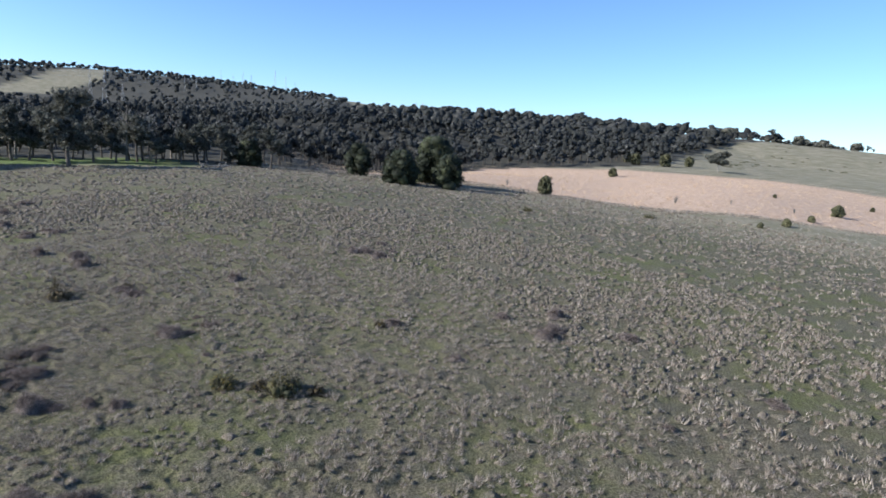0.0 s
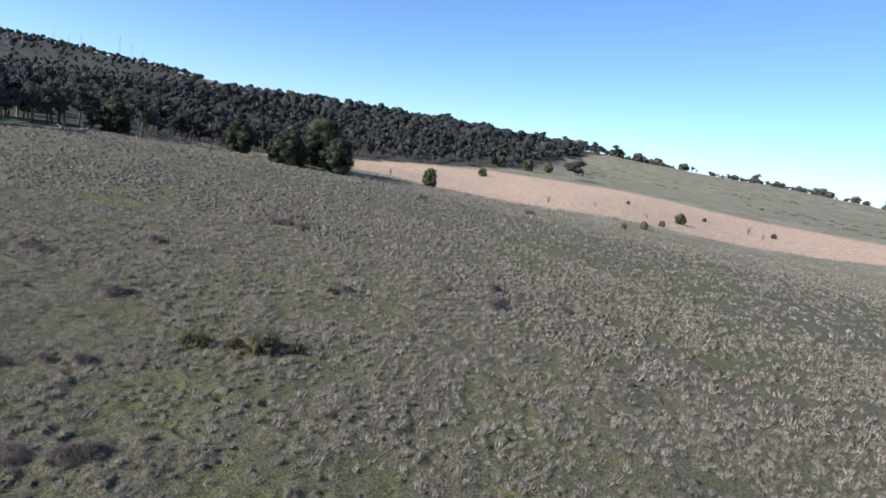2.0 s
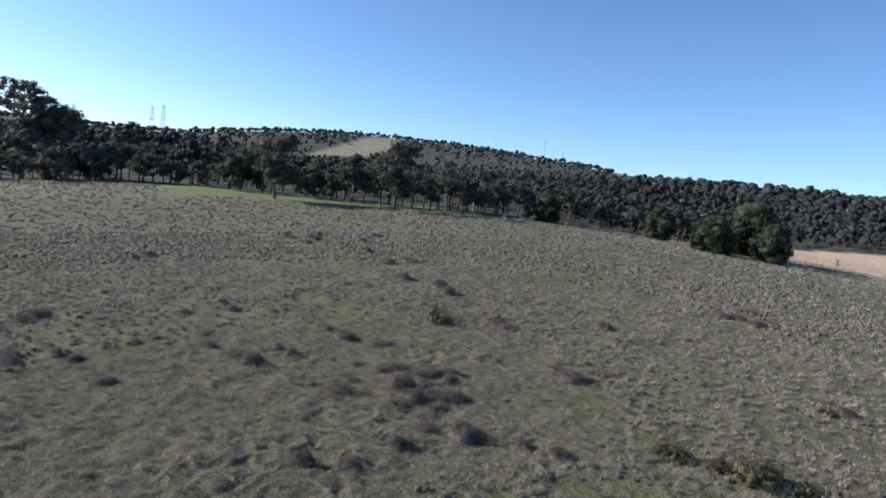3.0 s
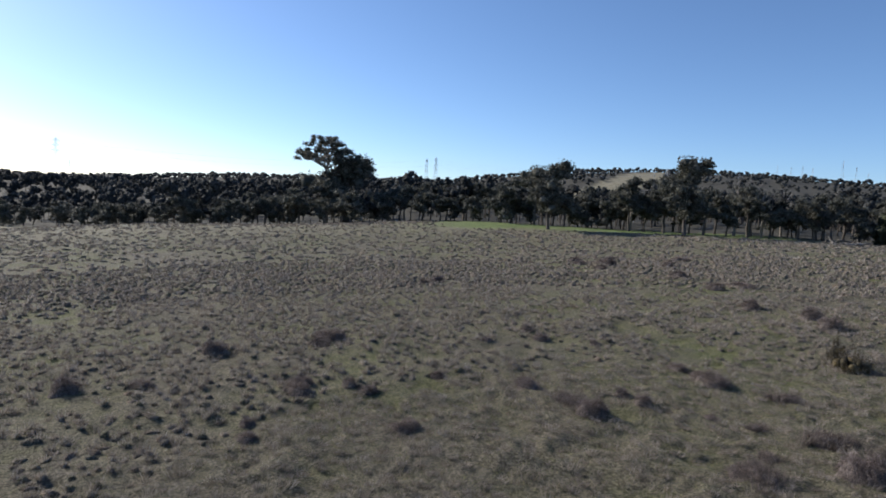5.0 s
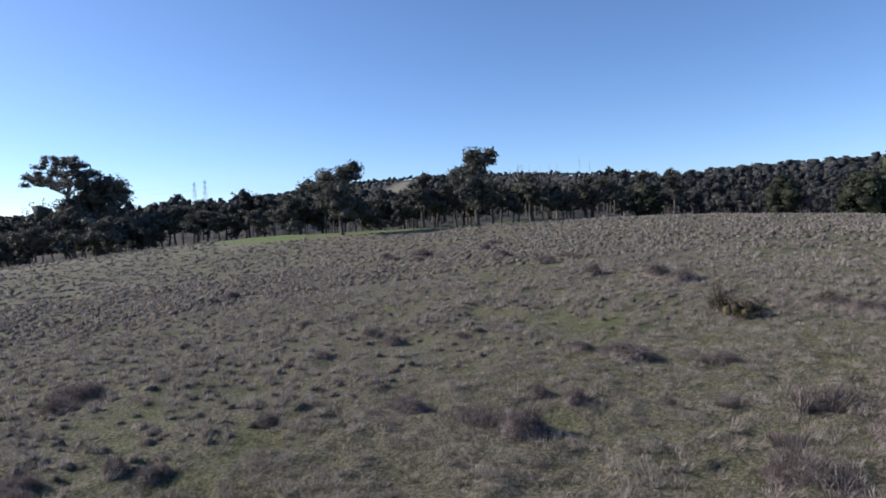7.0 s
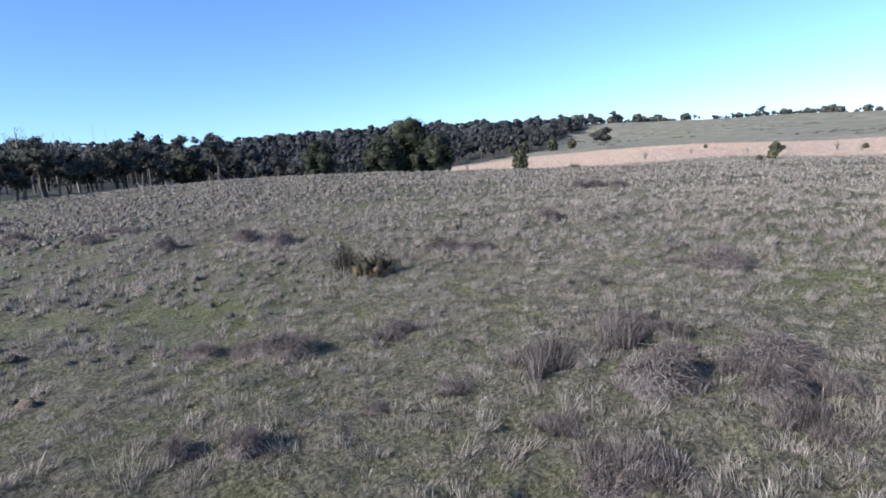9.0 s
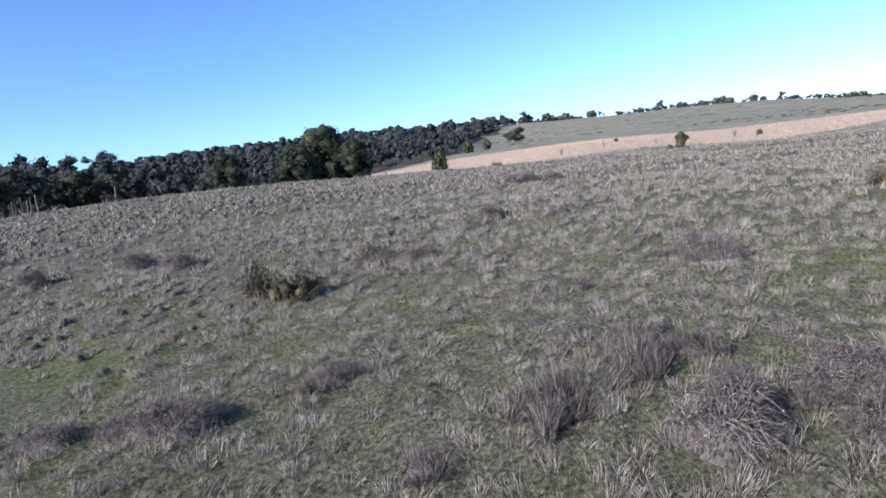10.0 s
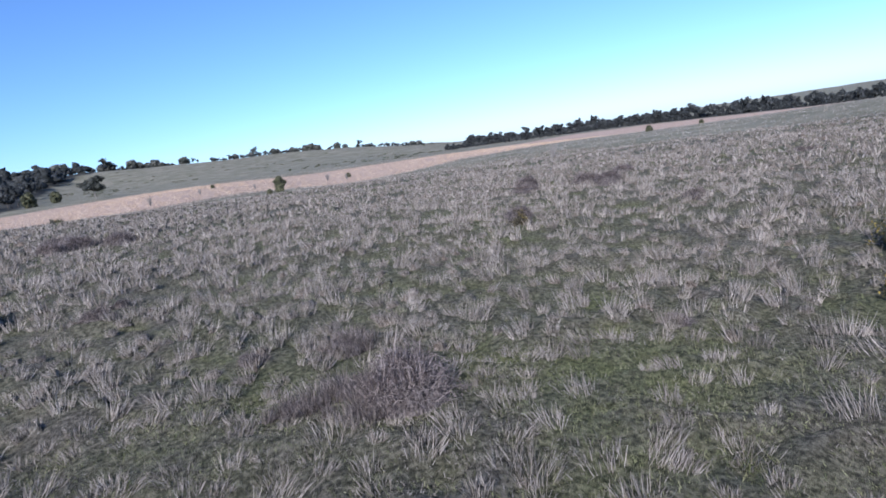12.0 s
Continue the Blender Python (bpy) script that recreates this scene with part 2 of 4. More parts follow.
def thatch_material(name, dark, mid, light, russet, scale=26.0):
    """Matted dead grass: upright fibres, mottled, some clumps russet."""
    m, nodes, links, bsdf = material(name, 0.95)
    geo = nodes.new("ShaderNodeNewGeometry")
    squash = nodes.new("ShaderNodeMapping")
    squash.inputs["Scale"].default_value = (1, 1, 0.35)
    links.new(geo.outputs["Position"], squash.inputs[0])
    fibre = noise_tex(nodes, links, squash.outputs[0], scale, 4, 0.75)
    c = ramp(nodes, ((0.36, dark), (0.50, mid), (0.63, light)))
    links.new(fibre, c.inputs[0])
    own = ramp(nodes, ((0.0, (0.66, 0.74, 0.54)), (0.25, (0.85, 0.9, 0.8)), (0.5, (0.97, 0.97, 0.95)), (0.88, (1.06, 1.02, 1.0)), (1.0, russet)))
    links.new(geo.outputs["Random Per Island"], own.inputs[0])
    mul = nodes.new("ShaderNodeMix")
    mul.data_type, mul.blend_type = "RGBA", "MULTIPLY"
    mul.inputs[0].default_value = 1.0
    links.new(c.outputs[0], mul.inputs[6]), links.new(own.outputs[0], mul.inputs[7])
    links.new(mul.outputs[2], bsdf.inputs["Base Color"])
    bump = nodes.new("ShaderNodeBump")
    bump.inputs["Strength"].default_value, bump.inputs["Distance"].default_value = 1.0, 0.06
    links.new(fibre, bump.inputs["Height"]), links.new(bump.outputs[0], bsdf.inputs["Normal"])
    return m


def bark_material(name, a, b):
    m, nodes, links, bsdf = material(name, 0.85)
    co = nodes.new("ShaderNodeTexCoord").outputs["Object"]
    n = noise_tex(nodes, links, co, 3.0, 6, 0.7)
    c = ramp(nodes, ((0.35, a), (0.65, b)))
    links.new(n, c.inputs[0]), links.new(c.outputs[0], bsdf.inputs["Base Color"])
    bump = nodes.new("ShaderNodeBump")
    bump.inputs["Strength"].default_value, bump.inputs["Distance"].default_value = 0.5, 0.05
    links.new(n, bump.inputs["Height"]), links.new(bump.outputs[0], bsdf.inputs["Normal"])
    return m


PASTURE = ground_material()
DRY = blade_material("dry_grass", ((0.0, (0.13, 0.108, 0.086)), (0.3, (0.225, 0.19, 0.155)), (0.85, (0.365, 0.318, 0.27)), (1.0, (0.46, 0.405, 0.35))), 0.9, 0.22, 1.4, 0.36)
FRESH = blade_material("fresh_grass", ((0.0, (0.062, 0.07, 0.026)), (0.5, (0.145, 0.152, 0.06)), (1.0, (0.32, 0.305, 0.16))), 0.75, 0.2, 0.9, 0.35)
WEED = blade_material("weed_stems", ((0.0, (0.058, 0.045, 0.041)), (0.5, (0.145, 0.116, 0.105)), (1.0, (0.32, 0.268, 0.243))), 0.85, 0.25)
STRAW = blade_material("straw_grass", ((0.0, (0.29, 0.195, 0.12)), (1.0, (0.56, 0.43, 0.305))), 0.8)
GUM_LEAF = blade_material("gum_leaves", ((0.0, (0.038, 0.042, 0.034)), (0.6, (0.088, 0.09, 0.075)), (1.0, (0.18, 0.175, 0.148))), 0.7, 0.3)
# Greyer and bluer than the near gums: distance haze put into the leaf colour.
HAZED_LEAF = blade_material("hazed_gum_leaves", ((0.0, (0.03, 0.033, 0.032)), (0.7, (0.054, 0.057, 0.056)), (1.0, (0.095, 0.095, 0.092))), 0.85, 0.0, 0.12, 0.4, 1.4)
PINE_LEAF = blade_material("dense_foliage", ((0.0, (0.010, 0.014, 0.007)), (0.6, (0.018, 0.023, 0.011)), (1.0, (0.044, 0.05, 0.022))), 0.7, 0.0, 0.5, 0.4)
OLIVE_LEAF = blade_material("olive_foliage", ((0.0, (0.03, 0.033, 0.016)), (0.6, (0.062, 0.063, 0.032)), (1.0, (0.115, 0.108, 0.058))), 0.7, 0.05)
GORSE_LEAF = blade_material("gorse_spines", ((0.0, (0.014, 0.017, 0.008)), (0.55, (0.048, 0.048, 0.02)), (1.0, (0.12, 0.105, 0.05))), 0.7, 0.05, 2.5, 0.4)
BROWN_GORSE = blade_material("browning_gorse", ((0.0, (0.017, 0.014, 0.008)), (0.55, (0.045, 0.037, 0.02)), (1.0, (0.11, 0.085, 0.045))), 0.8, 0.05, 2.5, 0.4)
GORSE_BLOOM = blade_material("gorse_blossom", ((0.0, (0.13, 0.095, 0.02)), (1.0, (0.27, 0.2, 0.04))), 0.7)
BARK = bark_material("gum_bark", (0.045, 0.038, 0.033), (0.135, 0.118, 0.102))
PALE_BARK = bark_material("pale_bark", (0.15, 0.13, 0.11), (0.34, 0.31, 0.27))
DEAD_WOOD = bark_material("dead_wood", (0.12, 0.105, 0.09), (0.32, 0.29, 0.26))
THATCH = thatch_material("matted_grass", (0.04, 0.033, 0.025), (0.135, 0.115, 0.09), (0.34, 0.298, 0.255), (1.0, 0.88, 0.8))
# Made darker than the strands over it: a clump's shaded inside, painted.
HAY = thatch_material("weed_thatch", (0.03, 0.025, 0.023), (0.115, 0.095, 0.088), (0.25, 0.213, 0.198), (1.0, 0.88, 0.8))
STEEL, _n, _l, _b = material("galvanised_steel", 0.5)
_b.inputs["Base Color"].default_value, _b.inputs["Metallic"].default_value = (0.42, 0.43, 0.45, 1), 0.6


# ---- mesh making ----
class Heap:
    """Gathers points and faces of one mesh."""

    def __init__(self):
        self.points, self.faces, self.count = [], [], 0

    def add(self, points, faces):
        points, faces = np.asarray(points, float).reshape(-1, 3), np.asarray(faces, int)
        self.points.append(points)
        self.faces.append(faces + self.count)
        self.count += len(points)

    def mesh(self, name, mat, soft=False):
        me = bpy.data.meshes.new(name)
        v = np.concatenate(self.points)
        sizes = np.concatenate([np.full(len(f), f.shape[1]) for f in self.faces])
        loops = np.concatenate([f.ravel() for f in self.faces])
        me.vertices.add(len(v)), me.loops.add(len(loops)), me.polygons.add(len(sizes))
        me.vertices.foreach_set("co", v.astype(np.float32).ravel())
        me.loops.foreach_set("vertex_index", loops.astype(np.int32))
        me.polygons.foreach_set("loop_start", np.concatenate([[0], np.cumsum(sizes)[:-1]]).astype(np.int32))
        if soft:
            me.polygons.foreach_set("use_smooth", np.ones(len(sizes), bool))
        me.materials.append(mat)
        me.update(calc_edges=True)
        return me


def part(name, me, parent, label=""):
    ob = new(name, me)
    ob.parent = parent
    return tagged(ob, label)


def tube(heap, points, radii, sides=7):
    """A tapered, closed limb through the points."""
    points = [Vector(p) for p in points]
    rings = []
    for i, (p, r) in enumerate(zip(points, radii)):
        way = (points[min(i + 1, len(points) - 1)] - points[max(i - 1, 0)]).normalized()
        side = way.cross(Vector((0.31, 0.87, 0.2))).normalized()
        up = way.cross(side)
        rings.append([p + r * (math.cos(a) * side + math.sin(a) * up) for a in (6.2832 * k / sides for k in range(sides))])
    v = np.array([q[:] for ring in rings for q in ring])
    f = [(i * sides + k, i * sides + (k + 1) % sides, (i + 1) * sides + (k + 1) % sides, (i + 1) * sides + k) for i in range(len(points) - 1) for k in range(sides)]
    heap.add(v, f)


def leaves(heap, centres, size, rand, droop=0.0, three=False):
    """Small leaf sprays, turned at random, round the centres."""
    n = len(centres)
    a = rand.normal(size=(n, 3))
    a[:, 2] *= 1 - droop
    a /= np.linalg.norm(a, axis=1)[:, None]
    b = np.cross(a, rand.normal(size=(n, 3)))
    b /= np.linalg.norm(b, axis=1)[:, None] + 1e-9
    s = size * rand.uniform(0.6, 1.4, (n, 1))
    if three:
        v = np.stack([centres + a * s, centres - a * s * 0.5 + b * s * 0.7, centres - a * s * 0.6 - b * s * 0.6], 1)
        heap.add(v.reshape(-1, 3), np.arange(3 * n).reshape(n, 3))
    else:
        v = np.stack([centres + a * s, centres + b * s * 0.5, centres - a * s * 0.8, centres - b * s * 0.55], 1)
        heap.add(v.reshape(-1, 3), np.arange(4 * n).reshape(n, 4))


def clump(rand, centre, radii, n, flat=0.0):
    """Points in the outer part of an uneven ball."""
    d = rand.normal(size=(n, 3))
    d /= np.linalg.norm(d, axis=1)[:, None]
    if flat:
        d[:, 2] = np.where(d[:, 2] < 0, d[:, 2] * (1 - flat), d[:, 2])
    bumps = 1 + 0.25 * np.sin(5 * d[:, :1] + centre[0]) * np.cos(4 * d[:, 1:2] + centre[1])
    return np.asarray(centre) + d * np.asarray(radii) * bumps * rand.uniform(0.55, 1.0, (n, 1)) ** 0.6


def boss(heap, rand, centre, radii, sides=6):
    """The shaded inside of a leaf clump: an uneven, many-sided lump."""
    rings = []
    for u, lift in ((0.62, -0.75), (1.0, -0.1), (0.8, 0.55)):
        a = 6.283 * np.arange(sides) / sides + 0.6 * rand.random(sides)
        q = u * rand.uniform(0.6, 1.34, sides)
        rings.append(np.stack([q * np.cos(a), q * np.sin(a), lift + 0.28 * rand.normal(size=sides)], -1))
    v = np.concatenate(rings + [[[0.15 * rand.normal(), 0.15 * rand.normal(), 1.0]]]) * np.asarray(radii) + np.asarray(centre)
    f = [t for r in range(2) for i in range(sides) for t in ((r * sides + i, r * sides + (i + 1) % sides, (r + 1) * sides + (i + 1) % sides), (r * sides + i, (r + 1) * sides + (i + 1) % sides, (r + 1) * sides + i))]
    heap.add(v, f + [(2 * sides + i, 2 * sides + (i + 1) % sides, 3 * sides) for i in range(sides)])


# ---- the ground, one sheet out to the horizon ----
def build_ground():
    az = np.radians(np.concatenate([np.linspace(-62, 165, 500), np.linspace(165, 298, 50)[1:-1]]))
    r = np.concatenate([np.geomspace(0.8, 4, 40)[:-1], np.geomspace(4, 70, 320)[:-1], np.geomspace(70, 4700, 165)])
    turns, rings = len(az), len(r)
    x = CENTRE[0] + r[:, None] * np.sin(az)
    y = CENTRE[1] + r[:, None] * np.cos(az)
    z = land(x, y)
    v = np.concatenate([[[*CENTRE, land1(*CENTRE)]], np.stack([x, y, z], -1).reshape(-1, 3)])
    i, k = np.meshgrid(np.arange(rings - 1), np.arange(turns), indexing="ij")
    q = 1 + np.stack([i * turns + k, (i + 1) * turns + k, (i + 1) * turns + (k + 1) % turns, i * turns + (k + 1) % turns], -1).reshape(-1, 4)
    heap = Heap()
    heap.add(v, q[:, ::-1])
    t = np.arange(turns)
    heap.add(np.zeros((0, 3)), np.zeros((0, 3)))
    heap.faces[-1] = np.stack([np.zeros(turns, int), 1 + (t + 1) % turns, 1 + t], -1)
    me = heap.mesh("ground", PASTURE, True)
    a, d = polar(v[:, 0], v[:, 1])
    straw = straw_at(v[:, 0], v[:, 1])
    lush = smooth(-8, 2, a) * (1 - smooth(26, 36, a)) * smooth(134, 144, d + 5 * waves(v[:, 0], v[:, 1], 30)) * (1 - smooth(175, 200, d))
    hill = smooth(110, 170, d) * (1 - straw)
    turf = 0.45 * (thatch(v[:, 0], v[:, 1]) + 0.16) / 0.27 + 0.55 * (0.5 * grain(v[:, 0], v[:, 1], 1.7, 1) + 0.5 * grain(v[:, 0], v[:, 1], 5.0, 9))
    cover = me.color_attributes.new("cover", "FLOAT_COLOR", "POINT")
    cover.data.foreach_set("color", np.repeat(turf[:, None], 4, 1).astype(np.float32).ravel())
    zone = me.color_attributes.new("zone", "FLOAT_COLOR", "POINT")
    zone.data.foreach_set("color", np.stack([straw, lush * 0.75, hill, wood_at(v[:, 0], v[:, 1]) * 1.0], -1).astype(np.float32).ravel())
    tagged(new("ground", me), "rough winter pasture of dry and green grass", "ground", kind="structure")


build_ground()


# ---- trees ----
def thing(name, x, y, label, category, group="", turn=0.0, size=1.0, sink=0.15):
    ob = new(name)
    ob.empty_display_size = 0.2
    ob.matrix_basis = pose(x, y, land1(x, y) - sink, 0, 0, turn) @ Matrix.Diagonal((size, size, size, 1))
    return tagged(ob, label, category, group)


def gum_parts(seed, height, spread, lean=0.0, open_top=0.5, heads=9, bark=None, leaf=None, leafs=95, low=0.35, leaf_size=0.42, tight=1.0):
    """Meshes of a gum tree: trunk with limbs, and a broken crown in several heads."""
    rand = np.random.default_rng(seed)
    wood, green = Heap(), Heap()
    fork = Vector((lean * 0.45 * height, 0.02 * height, height * (0.6 if low > 0.6 else 0.32 + 0.1 * rand.random())))
    r0 = 0.022 * height + 0.06
    tube(wood, [(0, 0, -0.3), (0.05, 0, 0.6), (fork.x * 0.5 + 0.1, fork.y, fork.z * 0.55), fork], [r0 * 1.35, r0, r0 * 0.85, r0 * 0.7], 8)
    middle, half = (low + 1.0) / 2, (1.0 - low) / 2
    for n in range(heads):
        a = 2.4 * n + seed + 0.5 * rand.random()
        up = low + (1 - low) * (0.08 + 0.84 * ((n * 0.618 + 0.3) % 1.0))
        env = spread * math.sqrt(max(0.08, 1 - ((up - middle) / half) ** 2)) * (0.75 + 0.3 * rand.random())
        out = env * (0.45 + 0.35 * rand.random())
        head = Vector((lean * height * up + out * math.cos(a), out * math.sin(a), height * up * 0.95))
        if low > 0.6:
            out = spread * 0.86 * math.sqrt((n + 0.5) / heads)
            head = Vector((lean * height + out * math.cos(a), out * math.sin(a), height * (0.95 - 0.3 * (out / spread) ** 2 - 0.09 * rand.random())))
        start = fork if head.z > fork.z * 1.1 else fork * 0.7
        if low > 0.6 and n % 4:
            start = mid
        mid = start.lerp(head, 0.55) + Vector((0.25 * rand.normal(), 0.25 * rand.normal(), -0.03 * height * rand.random()))
        tube(wood, [start, mid, head], [r0 * 0.4, r0 * 0.24, r0 * 0.08], 5)
        for _ in range(3):
            size = tight * spread * rand.uniform(0.22, 0.38) * (1 - 0.25 * open_top)
            c = head + Vector((size * 0.9 * rand.normal(), size * 0.9 * rand.normal(), 0.5 * size * rand.normal()))
            c.z = min(c.z, height - size * 0.6)
            leaves(green, clump(rand, c, (size, size, size * 0.78), leafs * 2 // 3, 0.45), leaf_size, rand, 0.2, True)
            boss(green, rand, c, (size * 0.55, size * 0.55, size * 0.42))
            tube(wood, [head, c], [r0 * 0.1, r0 * 0.03], 4)
    if low < 0.6:
        for up in np.linspace(low + 0.1, 0.86, 6):
            size = spread * 0.44 * math.sqrt(max(0.2, 1 - ((up - middle) / half) ** 2))
            c = Vector((lean * height * up + 0.3 * size * rand.normal(), 0.3 * size * rand.normal(), height * up * 0.95))
            leaves(green, clump(rand, c, (size, size, size * 0.9), leafs, 0.3), leaf_size, rand, 0.2, True)
            boss(green, rand, c, (size * 0.55, size * 0.55, size * 0.45))
    return wood.mesh("trunk", bark or BARK, True), green.mesh("crown", leaf or GUM_LEAF)


def bush_parts(seed, height, spread, leaf, leafs=1500, leaf_size=0.3, cone=0.3):
    """Meshes of a dense tree that is leafy to the ground."""
    rand = np.random.default_rng(seed)
    wood, green = Heap(), Heap()
    tube(wood, [(0, 0, -0.3), (0.1, 0, height * 0.35), (0, 0.1, height * 0.8)], [0.035 * height, 0.025 * height, 0.008 * height], 7)
    n_heads = 26
    for n in range(n_heads):
        up = ((n + 0.5) / n_heads) ** 0.9
        a = n * 2.4 + rand.random()
        shape = math.sin(math.pi * min(0.97, 0.2 + 0.72 * up)) ** 0.7 * (1 - cone * up)
        out = spread * 0.5 * shape * rand.uniform(0.75, 1.1)
        c = (out * math.cos(a) * 0.78, out * math.sin(a) * 0.78, height * (0.07 + 0.84 * up))
        s = spread * 0.21 * rand.uniform(0.75, 1.3)
        tube(wood, [(0, 0, c[2] * 0.8), c], [0.012 * height, 0.004 * height], 4)
        leaves(green, clump(rand, c, (s, s, s * 0.85), leafs // n_heads, 0.2), leaf_size, rand, 0.0, True)
        boss(green, rand, c, (s * 0.8, s * 0.8, s * 0.7))
    pts = rand.normal(size=(leafs // 4, 3)) * (spread * 0.17, spread * 0.17, height * 0.2) + (0, 0, height * 0.45)
    leaves(green, pts[(pts[:, 2] > 0.1) & (pts[:, 2] < height * 0.85)], leaf_size * 1.2, rand, 0.0, True)
    return wood.mesh("trunk", BARK, True), green.mesh("crown", leaf)


def plant(name, meshes, x, y, label, group="", turn=0.0, size=1.0, category="tree"):
    ob = thing(name, x, y, label, category, group, turn, size)
    part("trunk", meshes[0], ob)
    part("crown", meshes[1], ob)
    return ob


# three tall gums that stand out above the belt
plant("gum_tree", gum_parts(16, 18.4, 6.0, 0.0, 0.3, 30, BARK, None, 190, 0.2, 0.26, 0.95), 57.5, 131.5, "tall gum with pale forked limbs and a tufted broken crown", "gums on the crest", 20)
plant("gum_tree", gum_parts(22, 17.0, 6.6, 0.02, 0.3, 32, BARK, None, 190, 0.22, 0.26, 0.95), 30.0, 145.0, "tall dark gum with a wide domed crown", "gums on the crest", 70)
plant("gum_tree", gum_parts(13, 30.5, 10.5, -0.04, 0.5, 30, PALE_BARK, None, 84, 0.68, 0.3, 0.46), -33.0, 204.0, "very tall leaning gum with open umbrella crown on bare limbs", "gums on the crest", 0)
plant("gum_tree", gum_parts(14, 23.0, 11.5, 0.0, 0.1, 30, BARK, None, 170, 0.18, 0.35), -28.0, 206.0, "dense dark gum beside a much taller one", "gums on the crest", 130)

KINDS = [gum_parts(31 + n, h, s, le, o, 15, BARK, None, 84, lo, 0.25) for n, (h, s, le, o, lo) in enumerate((
    (12.5, 4.2, 0.03, 0.3, 0.34), (10.5, 4.0, -0.04, 0.2, 0.28), (13.5, 3.7, 0.0, 0.4, 0.40), (9.5, 4.2, 0.05, 0.1, 0.2), (14.5, 4.6, -0.02, 0.3, 0.36)))]
belt_first = {}
rand_belt = np.random.default_rng(5)
for az in np.arange(-58, 40, 1.75):
    for row in range(3 if az < -8 else 2):
        a = az + rand_belt.normal() * 0.5 + 0.6 * row
        d = np.interp(a, (-60, -40, -25, -10, 0, 10, 20, 40), (360, 280, 197, 186, 170, 162, 146, 160)) + row * 13 + rand_belt.normal() * 3.5
        x, y = CENTRE[0] + d * math.sin(radians(a)), CENTRE[1] + d * math.cos(radians(a))
        if min(math.hypot(x - p, y - q) for p, q in ((57.5, 131.5), (30, 145), (-33, 204), (-28, 206))) < 5.5:
            continue
        k = int(rand_belt.integers(5)) if a > -6 else int(rand_belt.choice((1, 3, 3)))
        size, turn = rand_belt.uniform(0.72, 1.1) * np.interp(a, (-55, -35, -15, 0, 20, 30, 40), (0.9, 0.9, 0.98, 1.0, 0.98, 0.9, 0.88)), rand_belt.uniform(0, 360)
        if k not in belt_first:
            belt_first[k] = plant("gum_tree", KINDS[k], x, y, "dark grey-green gum tree in the belt along the crest", "belt of gums", turn, size)
        else:
            copy_thing(belt_first[k], pose(x, y, land1(x, y) - 0.15, 0, 0, turn) @ Matrix.Diagonal((size / belt_first[k].scale[0],) * 3 + (1,)))

# dense rounded trees past the brow
plant("evergreen_tree", bush_parts(51, 13.5, 12.5, PINE_LEAF, 7000, 0.27, 0.1), 141.0, 93.0, "large dark dense evergreen with a broad ragged crown", "evergreens past the brow")
plant("evergreen_tree", bush_parts(52, 9.2, 8.6, PINE_LEAF, 5200, 0.22, 0.15), 134.0, 81.5, "rounded dark green evergreen, leafy to the ground", "evergreens past the brow", 40)
plant("evergreen_tree", bush_parts(53, 8.8, 10.0, PINE_LEAF, 5200, 0.24, 0.2), 124.5, 90.5, "rounded dark green evergreen, leafy to the ground", "evergreens past the brow", 160)
plant("evergreen_tree", bush_parts(54, 9.6, 8.2, PINE_LEAF, 5200, 0.22, 0.25), 129.0, 112.7, "dark green evergreen with a blunt top", "evergreens past the brow", 250)
plant("evergreen_tree", bush_parts(55, 7.5, 7.4, PINE_LEAF, 4600, 0.22, 0.25), 104.0, 131.0, "dark green evergreen with a blunt top", "evergreens past the brow", 90)
plant("paddock_tree", bush_parts(56, 6.0, 4.6, OLIVE_LEAF, 1500, 0.3, 0.2), 172.0, 74.0, "olive green upright small tree at the edge of straw grass", "small trees in the straw paddock", category="small tree")


# ---- the far woods, past counting ----
def settle(heap):
    """One block of points and faces in place of many."""
    p, f = np.concatenate(heap.points), np.concatenate(heap.faces)
    heap.points, heap.faces = [p], [f]


